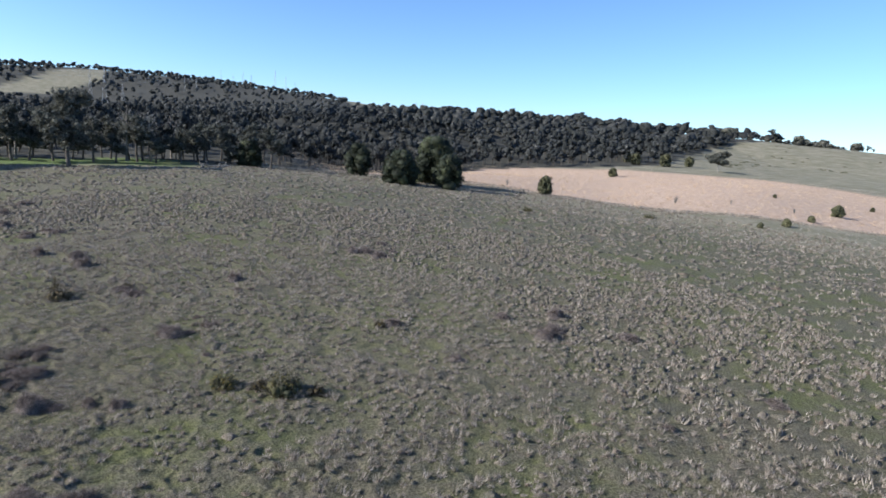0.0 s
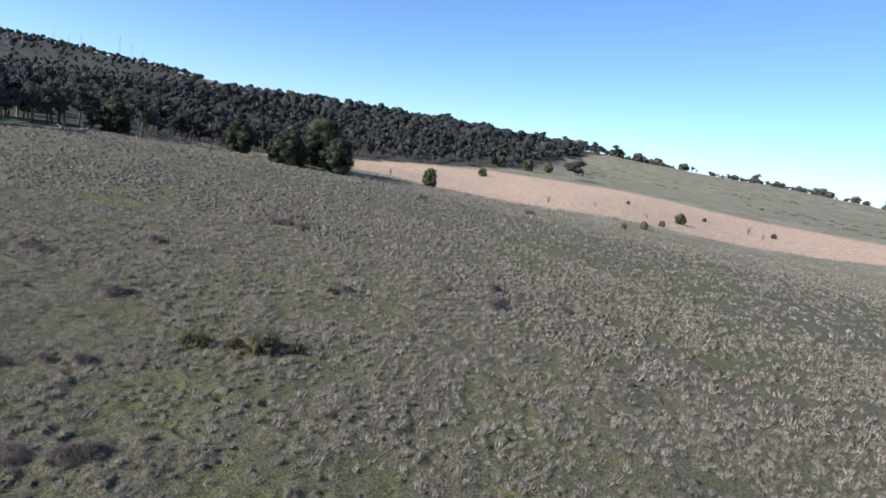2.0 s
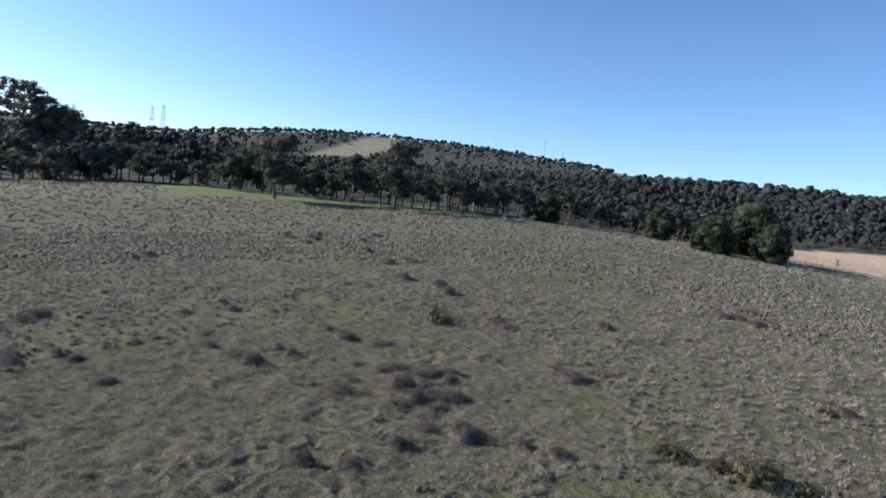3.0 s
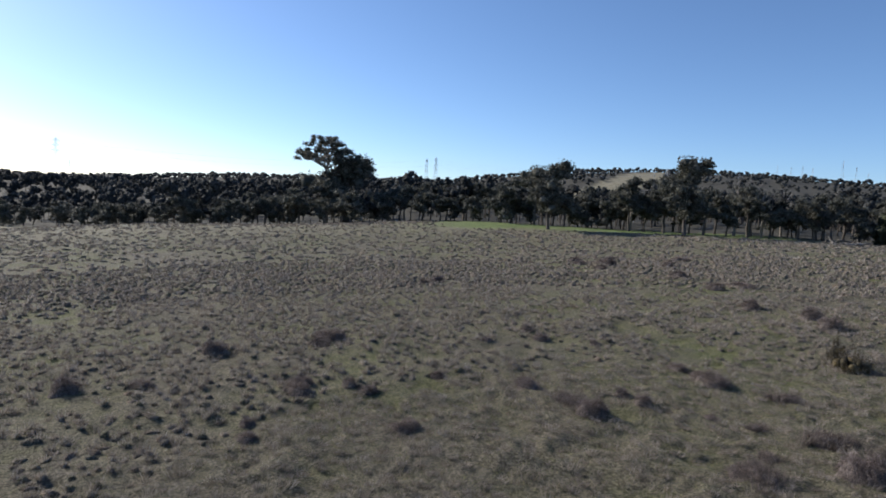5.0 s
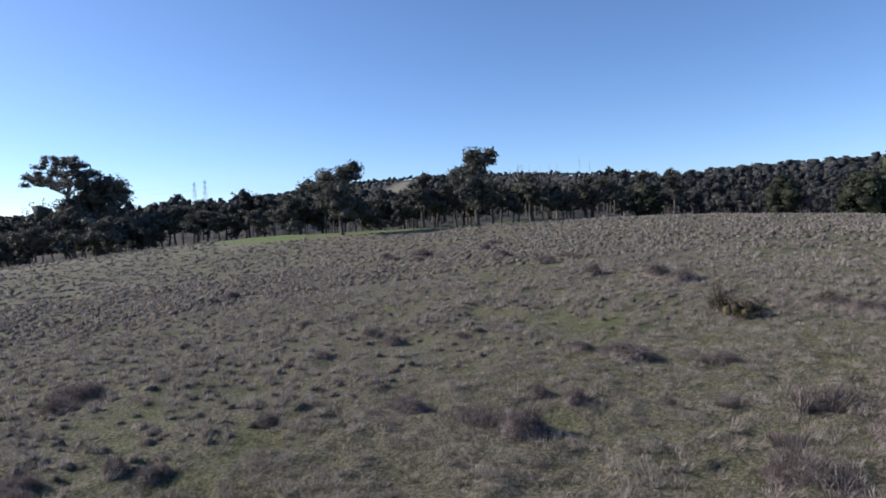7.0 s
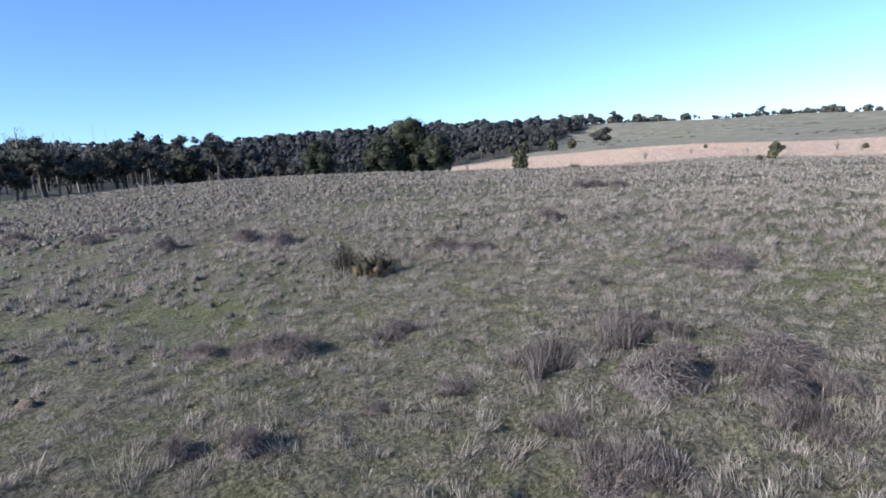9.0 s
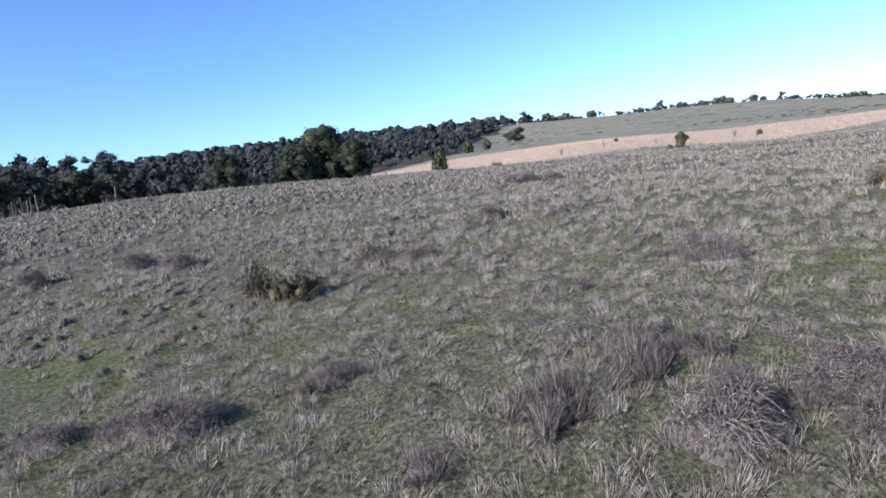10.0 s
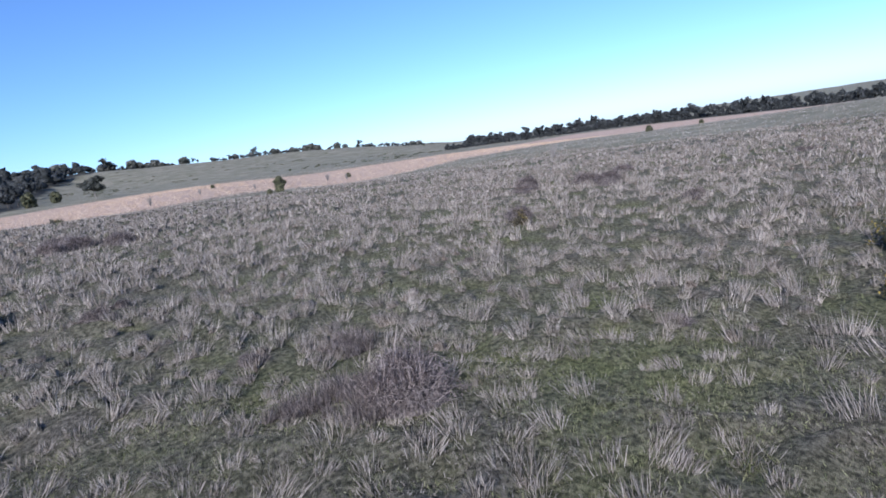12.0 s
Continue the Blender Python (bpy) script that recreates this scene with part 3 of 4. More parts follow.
def build_woods():
    rand = np.random.default_rng(91)
    kinds = []
    for n in range(9):
        wood, green = Heap(), Heap()
        h = 12.0
        coarse = n >= 6
        tube(wood, [(0, 0, -1.0), (0.2, 0, h * 0.35), (0.1, 0.2, h * 0.7)], [0.3, 0.22, 0.08], 4)
        heads = 2 if coarse else 4 if n >= 3 else 5
        for k in range(heads):
            a, up = k * 2.4 + n, (0.46 + 0.40 * ((k * 0.618 + 0.5) % 1)) if not coarse else (0.5, 0.72)[k]
            out = (1.7, 0.9)[k] if coarse else 2.2 * rand.uniform(0.5, 1.2)
            c = (out * math.cos(a), out * math.sin(a), h * up)
            s = rand.uniform(3.4, 4.4) if coarse else rand.uniform(2.1, 3.0) if n >= 3 else rand.uniform(1.8, 2.7)
            boss(green, rand, c, (s * 0.92, s * 0.92, s * 0.75) if coarse else (s * 0.75, s * 0.75, s * 0.62), 4 if coarse else 5)
            leaves(green, clump(rand, c, (s, s, s * 0.8), 5 if coarse else 15 if n >= 3 else 30, 0.3), 0.75 if coarse else 0.62 if n >= 3 else 0.46, rand, 0.2, True)
        settle(wood), settle(green)
        kinds.append((wood, green))
    spots = []
    for lo, hi, step in ((115, 300, 10.5), (300, 520, 10.8), (520, 900, 12.5), (900, 1700, 21.0), (1700, 3300, 44.0)):
        count = int(4.2 * (hi * hi - lo * lo) / (2 * step * step))
        a = rand.uniform(radians(-75), radians(160), count)
        d = np.sqrt(rand.uniform(lo * lo, hi * hi, count))
        x, y = CENTRE[0] + d * np.sin(a), CENTRE[1] + d * np.cos(a)
        keep = wood_at(x, y)
        spots += [(p, q, 1.0 + 0.2 * smooth(330, 700, e) + 0.6 * smooth(1700, 2200, e), e) for p, q, e in zip(x[keep], y[keep], d[keep])]
    for a0, a1, lo, hi, count, grow in ((107, 154, 560, 640, 1000, 0.6), (79, 107.5, 985, 1040, 640, 0.5)):
        a, d = rand.uniform(radians(a0), radians(a1), count), rand.uniform(lo, hi, count)
        x, y = CENTRE[0] + d * np.sin(a), CENTRE[1] + d * np.cos(a)
        keep = (grain(x, y, 55.0, 21) > 0.36) if a0 < 100 else np.ones(count, bool)
        spots += [(p, q, grow, 600.0) for p, q in zip(x[keep], y[keep])]
    spots = np.array(spots)
    z = land(spots[:, 0], spots[:, 1])
    for which, mat, name, label in ((0, BARK, "far_trunks", "thin grey trunks under the far wood"), (1, HAZED_LEAF, "far_wood", "grey-green gum woodland over the far slopes")):
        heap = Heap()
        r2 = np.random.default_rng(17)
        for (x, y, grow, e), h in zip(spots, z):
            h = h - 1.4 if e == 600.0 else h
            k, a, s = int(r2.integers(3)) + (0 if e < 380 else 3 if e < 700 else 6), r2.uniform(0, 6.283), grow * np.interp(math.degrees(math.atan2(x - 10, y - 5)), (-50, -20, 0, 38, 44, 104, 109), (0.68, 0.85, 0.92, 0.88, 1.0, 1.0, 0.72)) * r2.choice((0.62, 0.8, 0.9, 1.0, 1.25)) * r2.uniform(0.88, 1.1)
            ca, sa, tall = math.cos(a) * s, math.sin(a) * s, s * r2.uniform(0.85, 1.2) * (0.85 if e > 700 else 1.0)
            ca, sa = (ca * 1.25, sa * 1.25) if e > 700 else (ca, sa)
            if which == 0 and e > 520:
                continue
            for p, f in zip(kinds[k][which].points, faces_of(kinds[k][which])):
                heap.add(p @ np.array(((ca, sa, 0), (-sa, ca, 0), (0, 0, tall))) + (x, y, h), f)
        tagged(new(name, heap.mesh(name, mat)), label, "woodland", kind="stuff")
    return len(spots)


def faces_of(heap):
    start = 0
    for p, f in zip(heap.points, heap.faces):
        yield f - start
        start += len(p)


build_woods()


# ---- grass ----
def path_gap(x, y):
    """Distance to the low part of the flight line."""
    ends = np.array(((4.7, -24.7), (0, -10), (0, 8), (4, 16.5), (10, 19), (17.3, 18.2)))
    best = np.full(np.shape(x), 1e9)
    for a, b in zip(ends[:-1], ends[1:]):
        u = np.clip(((x - a[0]) * (b - a)[0] + (y - a[1]) * (b - a)[1]) / ((b - a) @ (b - a)), 0, 1)
        best = np.minimum(best, np.hypot(x - a[0] - u * (b - a)[0], y - a[1] - u * (b - a)[1]))
    return best


def tufts(heap, x, y, blades, tall, wide, rand, thick, lean=0.5):
    """Grass tufts: narrow blades fanned out from each foot."""
    n = len(x)
    z = land(x, y) - 0.02
    size = rand.uniform(0.55, 1.35, n)
    foot = np.stack([x, y, z], -1)[:, None] + rand.normal(size=(n, blades, 3)) * (wide * 0.4 * size[:, None, None]) * (1, 1, 0)
    way = rand.normal(size=(n, blades, 3)) * lean + (0.25, 0.05, 0)
    way[..., 2] = 1
    way /= np.linalg.norm(way, axis=-1)[..., None]
    length = tall * size[:, None] * rand.uniform(0.5, 1.25, (n, blades))
    side = np.cross(way, rand.normal(size=(n, blades, 3)))
    side *= thick / (np.linalg.norm(side, axis=-1)[..., None] + 1e-9)
    tip = foot + way * length[..., None]
    tip[..., 2] -= 0.12 * length * rand.random((n, blades))
    v = np.stack([foot - side, foot + side, tip], 2).reshape(-1, 3)
    heap.add(v, np.arange(len(v)).reshape(-1, 3))


def hummocks(core, x, y, wide, tall, rand):
    """Matted hearts of the tussocks: low uneven domes of thatch."""
    n = len(x)
    if not n:
        return
    size = 0.55 + 0.55 * rand.random(n) + 0.55 * rand.random(n) ** 5
    high = tall * size ** 0.8 * rand.uniform(0.55, 1.25, n)
    reach = 0.5 * wide * size
    turn, long_way = -0.44 + 0.55 * rand.normal(size=n), rand.uniform(1.0, 2.3, n)
    z = land(x, y)
    wind = np.stack([0.75 * high * rand.uniform(0, 1.0, n), -0.3 * high * rand.uniform(0, 1.0, n), 0 * x], -1)

    def at(u, a, lift):
        """Place on the dome: u from the middle out, a round it."""
        p = np.stack([u * np.cos(a) * long_way[:, None], u * np.sin(a)], -1) * reach[:, None, None]
        c, s = np.cos(turn)[:, None], np.sin(turn)[:, None]
        flat = np.stack([p[..., 0] * c - p[..., 1] * s, p[..., 0] * s + p[..., 1] * c, high[:, None] * lift], -1)
        return np.stack([x, y, z], -1)[:, None] + flat + wind[:, None] * np.maximum(lift, 0)[..., None]

    sides, shape, rings = 4, ((1.15, -0.3), (0.72, 0.75)), []
    k = np.arange(sides)
    for u, lift in shape:
        a = 6.283 * k / sides + 0.5 * rand.random((n, sides))
        rings.append(at(u * rand.uniform(0.7, 1.3, (n, sides)), a, lift * rand.uniform(0.6, 1.35, (n, sides))))
    top = at(0.2 * rand.random((n, 1)), 6.283 * rand.random((n, 1)), np.ones((n, 1)))
    v = np.concatenate(rings + [top], 1)
    f = [(r * sides + i, r * sides + (i + 1) % sides, (r + 1) * sides + (i + 1) % sides, (r + 1) * sides + i) for r in range(len(shape) - 1) for i in range(sides)]
    last = len(shape) * sides
    tri = [t for q in f for t in ((q[0], q[1], q[2]), (q[0], q[2], q[3]))] + [(last - sides + i, last - sides + (i + 1) % sides, last) for i in range(sides)]
    per = last + 1
    core.add(v.reshape(-1, 3), (np.array(tri)[None] + per * np.arange(n)[:, None, None]).reshape(-1, 3))


def tussocks(heap, x, y, blades, tall, wide, thick, rand, bent=False, level=None):
    """Upright dry tussocks: many blades from one foot that lean outward and downwind, some of them broken over."""
    n = len(x)
    if not n:
        return
    size = 0.5 + 0.6 * rand.random(n) + 0.65 * rand.random(n) ** 5
    a, u = rand.uniform(0, 6.283, (n, blades)), np.sqrt(rand.random((n, blades)))
    out = np.stack([np.cos(a), np.sin(a), 0 * a], -1)
    foot = np.stack([x, y, (land(x, y) if level is None else level + 0 * x) - 0.03], -1)[:, None] + out * (u * wide * size[:, None])[..., None]
    own = 0.3 * rand.normal(size=(n, 1, 3)) * (1, 1, 0) + np.array((0.16, -0.1, 0.0))
    way = out * (u * rand.uniform(0.1, 0.75, (n, blades)))[..., None] + own + 0.24 * rand.normal(size=(n, blades, 3)) * (1, 1, 0)
    way[..., 2] = 1.0
    way /= np.linalg.norm(way, axis=-1)[..., None]
    length = (tall * size[:, None] * rand.uniform(0.45, 1.2, (n, blades)))[..., None]
    side = np.cross(way, rand.normal(size=way.shape))
    side *= thick / (np.linalg.norm(side, axis=-1)[..., None] + 1e-9)
    tip = foot + way * length
    if not bent:
        v = np.stack([foot - side, foot + side, tip], 2).reshape(-1, 3)
        heap.add(v, np.arange(len(v)).reshape(-1, 3))
        return
    knee = foot + way * length * 0.62
    droop = rand.uniform(0.0, 1.0, (n, blades, 1)) ** 2
    tip = knee + (way * (1 - droop) + out * droop * 0.9 - np.array((0, 0, 0.5)) * droop) * length * 0.5
    v = np.stack([foot - side, foot + side, knee + side * 0.8, knee - side * 0.8, tip], 2).reshape(-1, 3)
    k = 5 * np.arange(n * blades)[:, None]
    heap.add(v, np.concatenate([k + (0, 1, 2), k + (0, 2, 3), k + (3, 2, 4)]))


def build_grass():
    rand = np.random.default_rng(23)
    dry, fresh, straw, thatched = Heap(), Heap(), Heap(), Heap()

    def scatter(count, near, far, a0, a1):
        a = rand.uniform(radians(a0), radians(a1), count)
        d = np.sqrt(rand.uniform(near * near, far * far, count))
        return CENTRE[0] + d * np.sin(a), CENTRE[1] + d * np.cos(a)

    def thickness(x, y):
        return 0.55 * grain(x, y, 1.7, 1) + 0.35 * grain(x, y, 3.6, 2) + 0.3 * grain(x, y, 12.0, 3) - 0.1

    # tussocks some two feet apart, each a clump of its own with a gap round it, thinner in the green hollows
    cell = 0.6
    x, y = (c.ravel() for c in np.meshgrid(np.arange(-118, 180, cell), np.arange(-70, 180, cell)))
    n = len(x)
    x, y = x + cell * rand.uniform(-0.42, 0.42, n), y + cell * rand.uniform(-0.42, 0.42, n)
    g, (a, d) = path_gap(x, y), polar(x, y)
    lush = (d > 138) & (a > -2) & (a < 32)
    seen = (((a > -64) & (a < 168) & (d < 190)) | ((g < 30) & (y > -22))) & ~lush & (wood_at(x, y) == 0)
    base = 0.5 - 0.2 * smooth(7, 15, g)
    site = seen & (rand.random(n) < base + (0.97 - base) * smooth(0.3, 0.48, thickness(x, y)))
    for near, far, keep, blades, tall, wide, thick, heart in ((0, 11, 0.95, 90, 0.26, 0.21, 0.0042, 0.0), (11, 20, 0.95, 64, 0.38, 0.17, 0.0075, 0.3), (20, 38, 0.95, 32, 0.37, 0.18, 0.017, 0.25),
                                                              (38, 66, 0.8, 14, 0.40, 0.25, 0.038, 0.5), (66, 999, 0.19, 9, 0.42, 0.38, 0.066, 0.5)):
        k = site & (g >= near) & (g < far) & (rand.random(n) < keep)
        tussocks(dry, x[k], y[k], blades, tall, wide, thick, rand, near == 0)
        if heart:
            hummocks(thatched, x[k], y[k], wide * 1.5, tall * heart, rand)
    # short turf between them, dry and green
    for count, x0, x1, y0, y1, lo, hi, blades, tall, wide, thick in ((34000, -32, 62, -16, 62, 11, 34, 9, 0.08, 0.45, 0.009), (46000, -12, 32, 0, 34, 0, 11, 16, 0.10, 0.34, 0.0046)):
        x, y = rand.uniform(x0, x1, count), rand.uniform(y0, y1, count)
        g, ripe = path_gap(x, y), rand.random(count) < 0.1 + 0.45 * smooth(0.3, 0.66, thickness(x, y))
        for heap, pick in ((dry, ripe), (fresh, ~ripe)):
            k = pick & (g >= lo) & (g < hi)
            tufts(heap, x[k], y[k], blades, tall, wide, rand, thick, 0.75)
    # the straw paddock, the slopes past it, and a line of rank grass along its edge
    x, y = scatter(26000, 118, 430, 38, 150)
    s = straw_at(x, y) > 0.5
    tufts(straw, x[s], y[s], 5, 0.5, 1.2, rand, 0.07)
    tussocks(dry, x[~s], y[~s], 4, 0.4, 0.4, 0.08, rand)
    x, y = scatter(30000, 160, 260, 52, 108)
    s = straw_at(x, y)
    k = (s > 0.03) & (s < 0.6)
    tussocks(dry, x[k], y[k], 9, 0.75, 0.5, 0.07, rand)
    tagged(new("dry_grass", dry.mesh("dry_grass", DRY)), "pale dry tussock grass over the pasture", "grass", kind="stuff")
    tagged(new("grass_hummocks", thatched.mesh("grass_hummocks", THATCH, True)), "matted grey-tan hummocks of dead tussock grass", "grass", kind="stuff")
    tagged(new("green_grass", fresh.mesh("green_grass", FRESH)), "short green grass between dry tussocks", "grass", kind="stuff")
    tagged(new("straw_grass", straw.mesh("straw_grass", STRAW)), "tall pinkish straw grass in the far paddock", "grass", kind="stuff")


build_grass()


# ---- single trees, bushes and shrubs ----
def far_spot(az, d, eye=(0.0, 0.0)):
    return eye[0] + d * math.sin(radians(az)), eye[1] + d * math.cos(radians(az))


FAR_GUM = gum_parts(71, 13.0, 6.2, 0.06, 0.3, 22, PALE_BARK, None, 130, 0.42, 0.4)
plant("paddock_gum", FAR_GUM, 466.0, 111.0, "spreading gum with a pale trunk on the open slope", "trees on the open slope", 30, 1.15)
ROUND_TREE = bush_parts(72, 7.0, 6.6, OLIVE_LEAF, 900, 0.5, 0.2)
slope_tree = plant("slope_tree", ROUND_TREE, 490.0, 140.0, "small round dark tree near the edge of the wood", "trees on the open slope", 0, 1.1)
for x, y, size in ((462.0, 148.0, 1.3), (455.0, 168.0, 1.2), (470.0, 182.0, 1.1)):
    copy_thing(slope_tree, pose(x, y, land1(x, y) - 0.2, 0, 0, x) @ Matrix.Diagonal((size / 1.1,) * 3 + (1,)))

# the line of trees along the top of the open hill
hill_first = {}
rand_hill = np.random.default_rng(44)
HILLTOP_TREE = bush_parts(77, 9.0, 11.0, GUM_LEAF, 700, 0.75, 0.1)
az = 76.0
while az < 107.5:
    x, y = far_spot(az, 985 + 25 * rand_hill.random(), (15.0, 18.0))
    size, turn = rand_hill.choice((0.5, 0.7, 0.9, 1.25)) * np.interp(az, (76, 84, 96, 107), (1.35, 1.1, 0.95, 0.8)), rand_hill.uniform(0, 360)
    k = int(rand_hill.random() < 0.2)
    if k not in hill_first:
        hill_first[k] = plant("hilltop_tree", (HILLTOP_TREE, KINDS[0])[k], x, y, "dark tree on the skyline of the grassy hill", "trees along the hilltop", turn, size)
    else:
        s = size / hill_first[k].scale[0]
        copy_thing(hill_first[k], pose(x, y, land1(x, y) - 0.5, 0, 0, turn) @ Matrix.Diagonal((s, s, s * rand_hill.uniform(0.8, 1.1), 1)))
    az += rand_hill.choice((0.35, 0.5, 0.7, 1.3)) * (1.0 if az < 100 else 1.2)

# low scrub in streaks over the open hill
scrub = Heap()
rand_scrub = np.random.default_rng(47)
for n in range(260):
    x, y = far_spot(rand_scrub.uniform(76, 108), 440 + 480 * rand_scrub.random() ** 1.2, (15.0, 18.0))
    if grain(x, y, 60.0, 9) < 0.5:
        continue
    r = rand_scrub.uniform(0.8, 2.2)
    leaves(scrub, clump(rand_scrub, (x, y, land1(x, y) + 0.3), (r * 1.6, r * 1.6, 0.6), 40, 0.6), 0.45, rand_scrub)
tagged(new("hill_scrub", scrub.mesh("hill_scrub", OLIVE_LEAF)), "low dark scrub in streaks on the grassy hill", "scrub", kind="stuff")

# bushes about the straw paddock
bush_first = plant("paddock_bush", bush_parts(73, 3.0, 3.0, OLIVE_LEAF, 700, 0.26, 0.15), 250.0, 6.3, "round olive bush standing in straw grass", "bushes in the straw paddock", 0, 1.35, "bush")
for x, y, size in ((214.5, 7.9, 0.8), (344.0, 133.0, 2.0), (300.0, 1.5, 0.7), (268.0, 30.0, 0.6), (298.0, -27.0, 0.9), (176.0, 12.6, 0.6), (190.0, 9.5, 0.9), (217.0, -130.0, 0.9), (356.0, -274.0, 1.2), (290.0, -185.0, 1.0)):
    copy_thing(bush_first, pose(x, y, land1(x, y) - 0.1, 0, 0, 40 * size + x) @ Matrix.Diagonal((0.85 * size / 1.35,) * 3 + (1,)))
plant("lone_tree", bush_parts(74, 5.5, 7.0, GUM_LEAF, 1300, 0.34, 0.1), -101.8, 131.4, "low dark spreading tree alone in the paddock", "", 0, 1.0, "tree")


def dead_shrub_parts(seed, height, spread):
    rand = np.random.default_rng(seed)
    wood = Heap()
    for n in range(26):
        a, r = rand.uniform(0, 6.283), spread * 0.5 * rand.random()
        mid = (r * 0.5 * math.cos(a), r * 0.5 * math.sin(a), height * 0.5)
        tube(wood, [(0, 0, -0.1), mid, (r * math.cos(a), r * math.sin(a), height * rand.uniform(0.7, 1.0))], [0.05, 0.03, 0.012], 4)
    return wood.mesh("dead_shrub", DEAD_WOOD)


DEAD_SHRUB = dead_shrub_parts(75, 2.6, 2.6)
for x, y, size in ((200.5, 43.5, 1.1), (295.0, -17.0, 1.5), (217.0, 31.5, 0.8), (182.5, 95.5, 1.0), (278.0, -23.0, 1.2), (93.0, -22.4, 0.9), (228.0, 15.2, 0.8)):
    ob = tagged(new("dry_shrub", DEAD_SHRUB), "bare brown dry shrub in straw grass", "shrub", "dry shrubs in the paddock")
    ob.matrix_basis = pose(x, y, land1(x, y), 0, 0, x * 7) @ Matrix.Diagonal((size, size, size, 1))


def dead_tree_parts(seed, height):
    rand = np.random.default_rng(seed)
    wood = Heap()
    tube(wood, [(0, 0, -0.3), (0.2, 0.1, height * 0.4), (-0.1, 0.3, height * 0.75), (0.1, 0.2, height)], [0.3, 0.22, 0.12, 0.03], 6)
    for n in range(16):
        z, a = height * rand.uniform(0.3, 0.9), rand.uniform(0, 6.283)
        out = 0.22 * height * (1.15 - z / height) + 0.4
        end = (out * math.cos(a), out * math.sin(a), z + out * 1.1)
        tube(wood, [(0.1, 0.1, z), (end[0] * 0.5, end[1] * 0.5, z + out * 0.35), end], [0.1, 0.06, 0.02], 4)
        for _ in range(2):
            tube(wood, [end, (end[0] + rand.normal() * 0.6, end[1] + rand.normal() * 0.6, end[2] + 0.9)], [0.03, 0.012], 4)
    return wood.mesh("dead_tree", DEAD_WOOD)


DEAD_TREE = dead_tree_parts(76, 12.0)
for az, d, size in ((27.5, 168, 1.25), (28.6, 174, 1.15), (29.6, 166, 1.0), (31.0, 178, 1.05), (19.0, 166, 1.1), (34.0, 176, 0.9)):
    x, y = far_spot(az, d)
    ob = tagged(new("dead_tree", DEAD_TREE), "bare grey dead tree among living gums", "tree", "dead trees in the belt")
    ob.matrix_basis = pose(x, y, land1(x, y), 0, 0, az * 50) @ Matrix.Diagonal((size, size, size, 1))

# fallen timber on the crest
for x, y, turn, length in ((88.0, 119.5, 25, 7.5), (86.0, 124.0, 60, 5.0), (93.0, 126.5, -20, 6.0), (99.0, 138.0, 110, 5.0)):
    wood = Heap()
    tube(wood, [(-length / 2, 0, 0.2), (-length / 6, 0.1, 0.26), (length / 4, 0, 0.45), (length / 2, -0.2, 0.75)], [0.26, 0.24, 0.17, 0.06], 8)
    tube(wood, [(0.2, 0, 0.3), (0.9, 0.5, 0.9), (1.3, 0.8, 1.5)], [0.12, 0.08, 0.03], 6)
    tube(wood, [(-0.8, 0, 0.3), (-0.9, -0.7, 0.7), (-0.6, -1.2, 1.2)], [0.1, 0.06, 0.02], 6)
    ob = tagged(new("fallen_log", wood.mesh("fallen_log", DEAD_WOOD, True)), "grey fallen log with broken limbs on dry grass", "log", "fallen timber")
    ob.matrix_basis = pose(x, y, land1(x, y) - 0.05, 0, 0, turn)


# ---- power line towers ----
def tower_meshes(height):
    legs, lattice, arm_list = [], Heap(), []
    half = lambda z: 0.5 + 2.9 * (1 - z / height) ** 1.25
    levels = [height * f for f in (0, 0.16, 0.31, 0.45, 0.57, 0.68, 0.78, 0.87, 1.0)]
    for sx, sy in ((1, 1), (-1, 1), (-1, -1), (1, -1)):
        leg = Heap()
        tube(leg, [(sx * half(z), sy * half(z), z - (0.4 if z == 0 else 0)) for z in levels], [0.07] * len(levels), 4)
        legs.append(leg.mesh("leg", STEEL))
    for a, b in zip(levels[:-1], levels[1:]):
        p, q = half(a), half(b)
        for (x0, y0), (x1, y1) in (((1, 1), (-1, 1)), ((-1, 1), (-1, -1)), ((-1, -1), (1, -1)), ((1, -1), (1, 1))):
            tube(lattice, [(x0 * p, y0 * p, a), (x1 * q, y1 * q, b)], [0.03, 0.03], 3)
            tube(lattice, [(x1 * p, y1 * p, a), (x0 * q, y0 * q, b)], [0.03, 0.03], 3)
            tube(lattice, [(x0 * q, y0 * q, b), (x1 * q, y1 * q, b)], [0.03, 0.03], 3)
    for f, reach in ((0.72, 5.2), (0.83, 4.4), (0.94, 3.6)):
        arm = Heap()
        z = height * f
        for side in (1, -1):
            for dy in (0.5, -0.5):
                tube(arm, [(side * half(z), dy, z), (side * reach, 0, z + 0.2)], [0.07, 0.05], 3)
                tube(arm, [(side * half(z), dy, z + 1.3), (side * reach, 0, z + 0.2)], [0.06, 0.05], 3)
            tube(arm, [(side * reach, 0, z + 0.2), (side * reach, 0, z - 1.4)], [0.12, 0.12], 5)
        tube(arm, [(-reach, 0, z + 0.2), (reach, 0, z + 0.2)], [0.07, 0.07], 3)
        arm_list.append(arm.mesh("cross_arm", STEEL))
    return legs, lattice.mesh("lattice", STEEL), arm_list


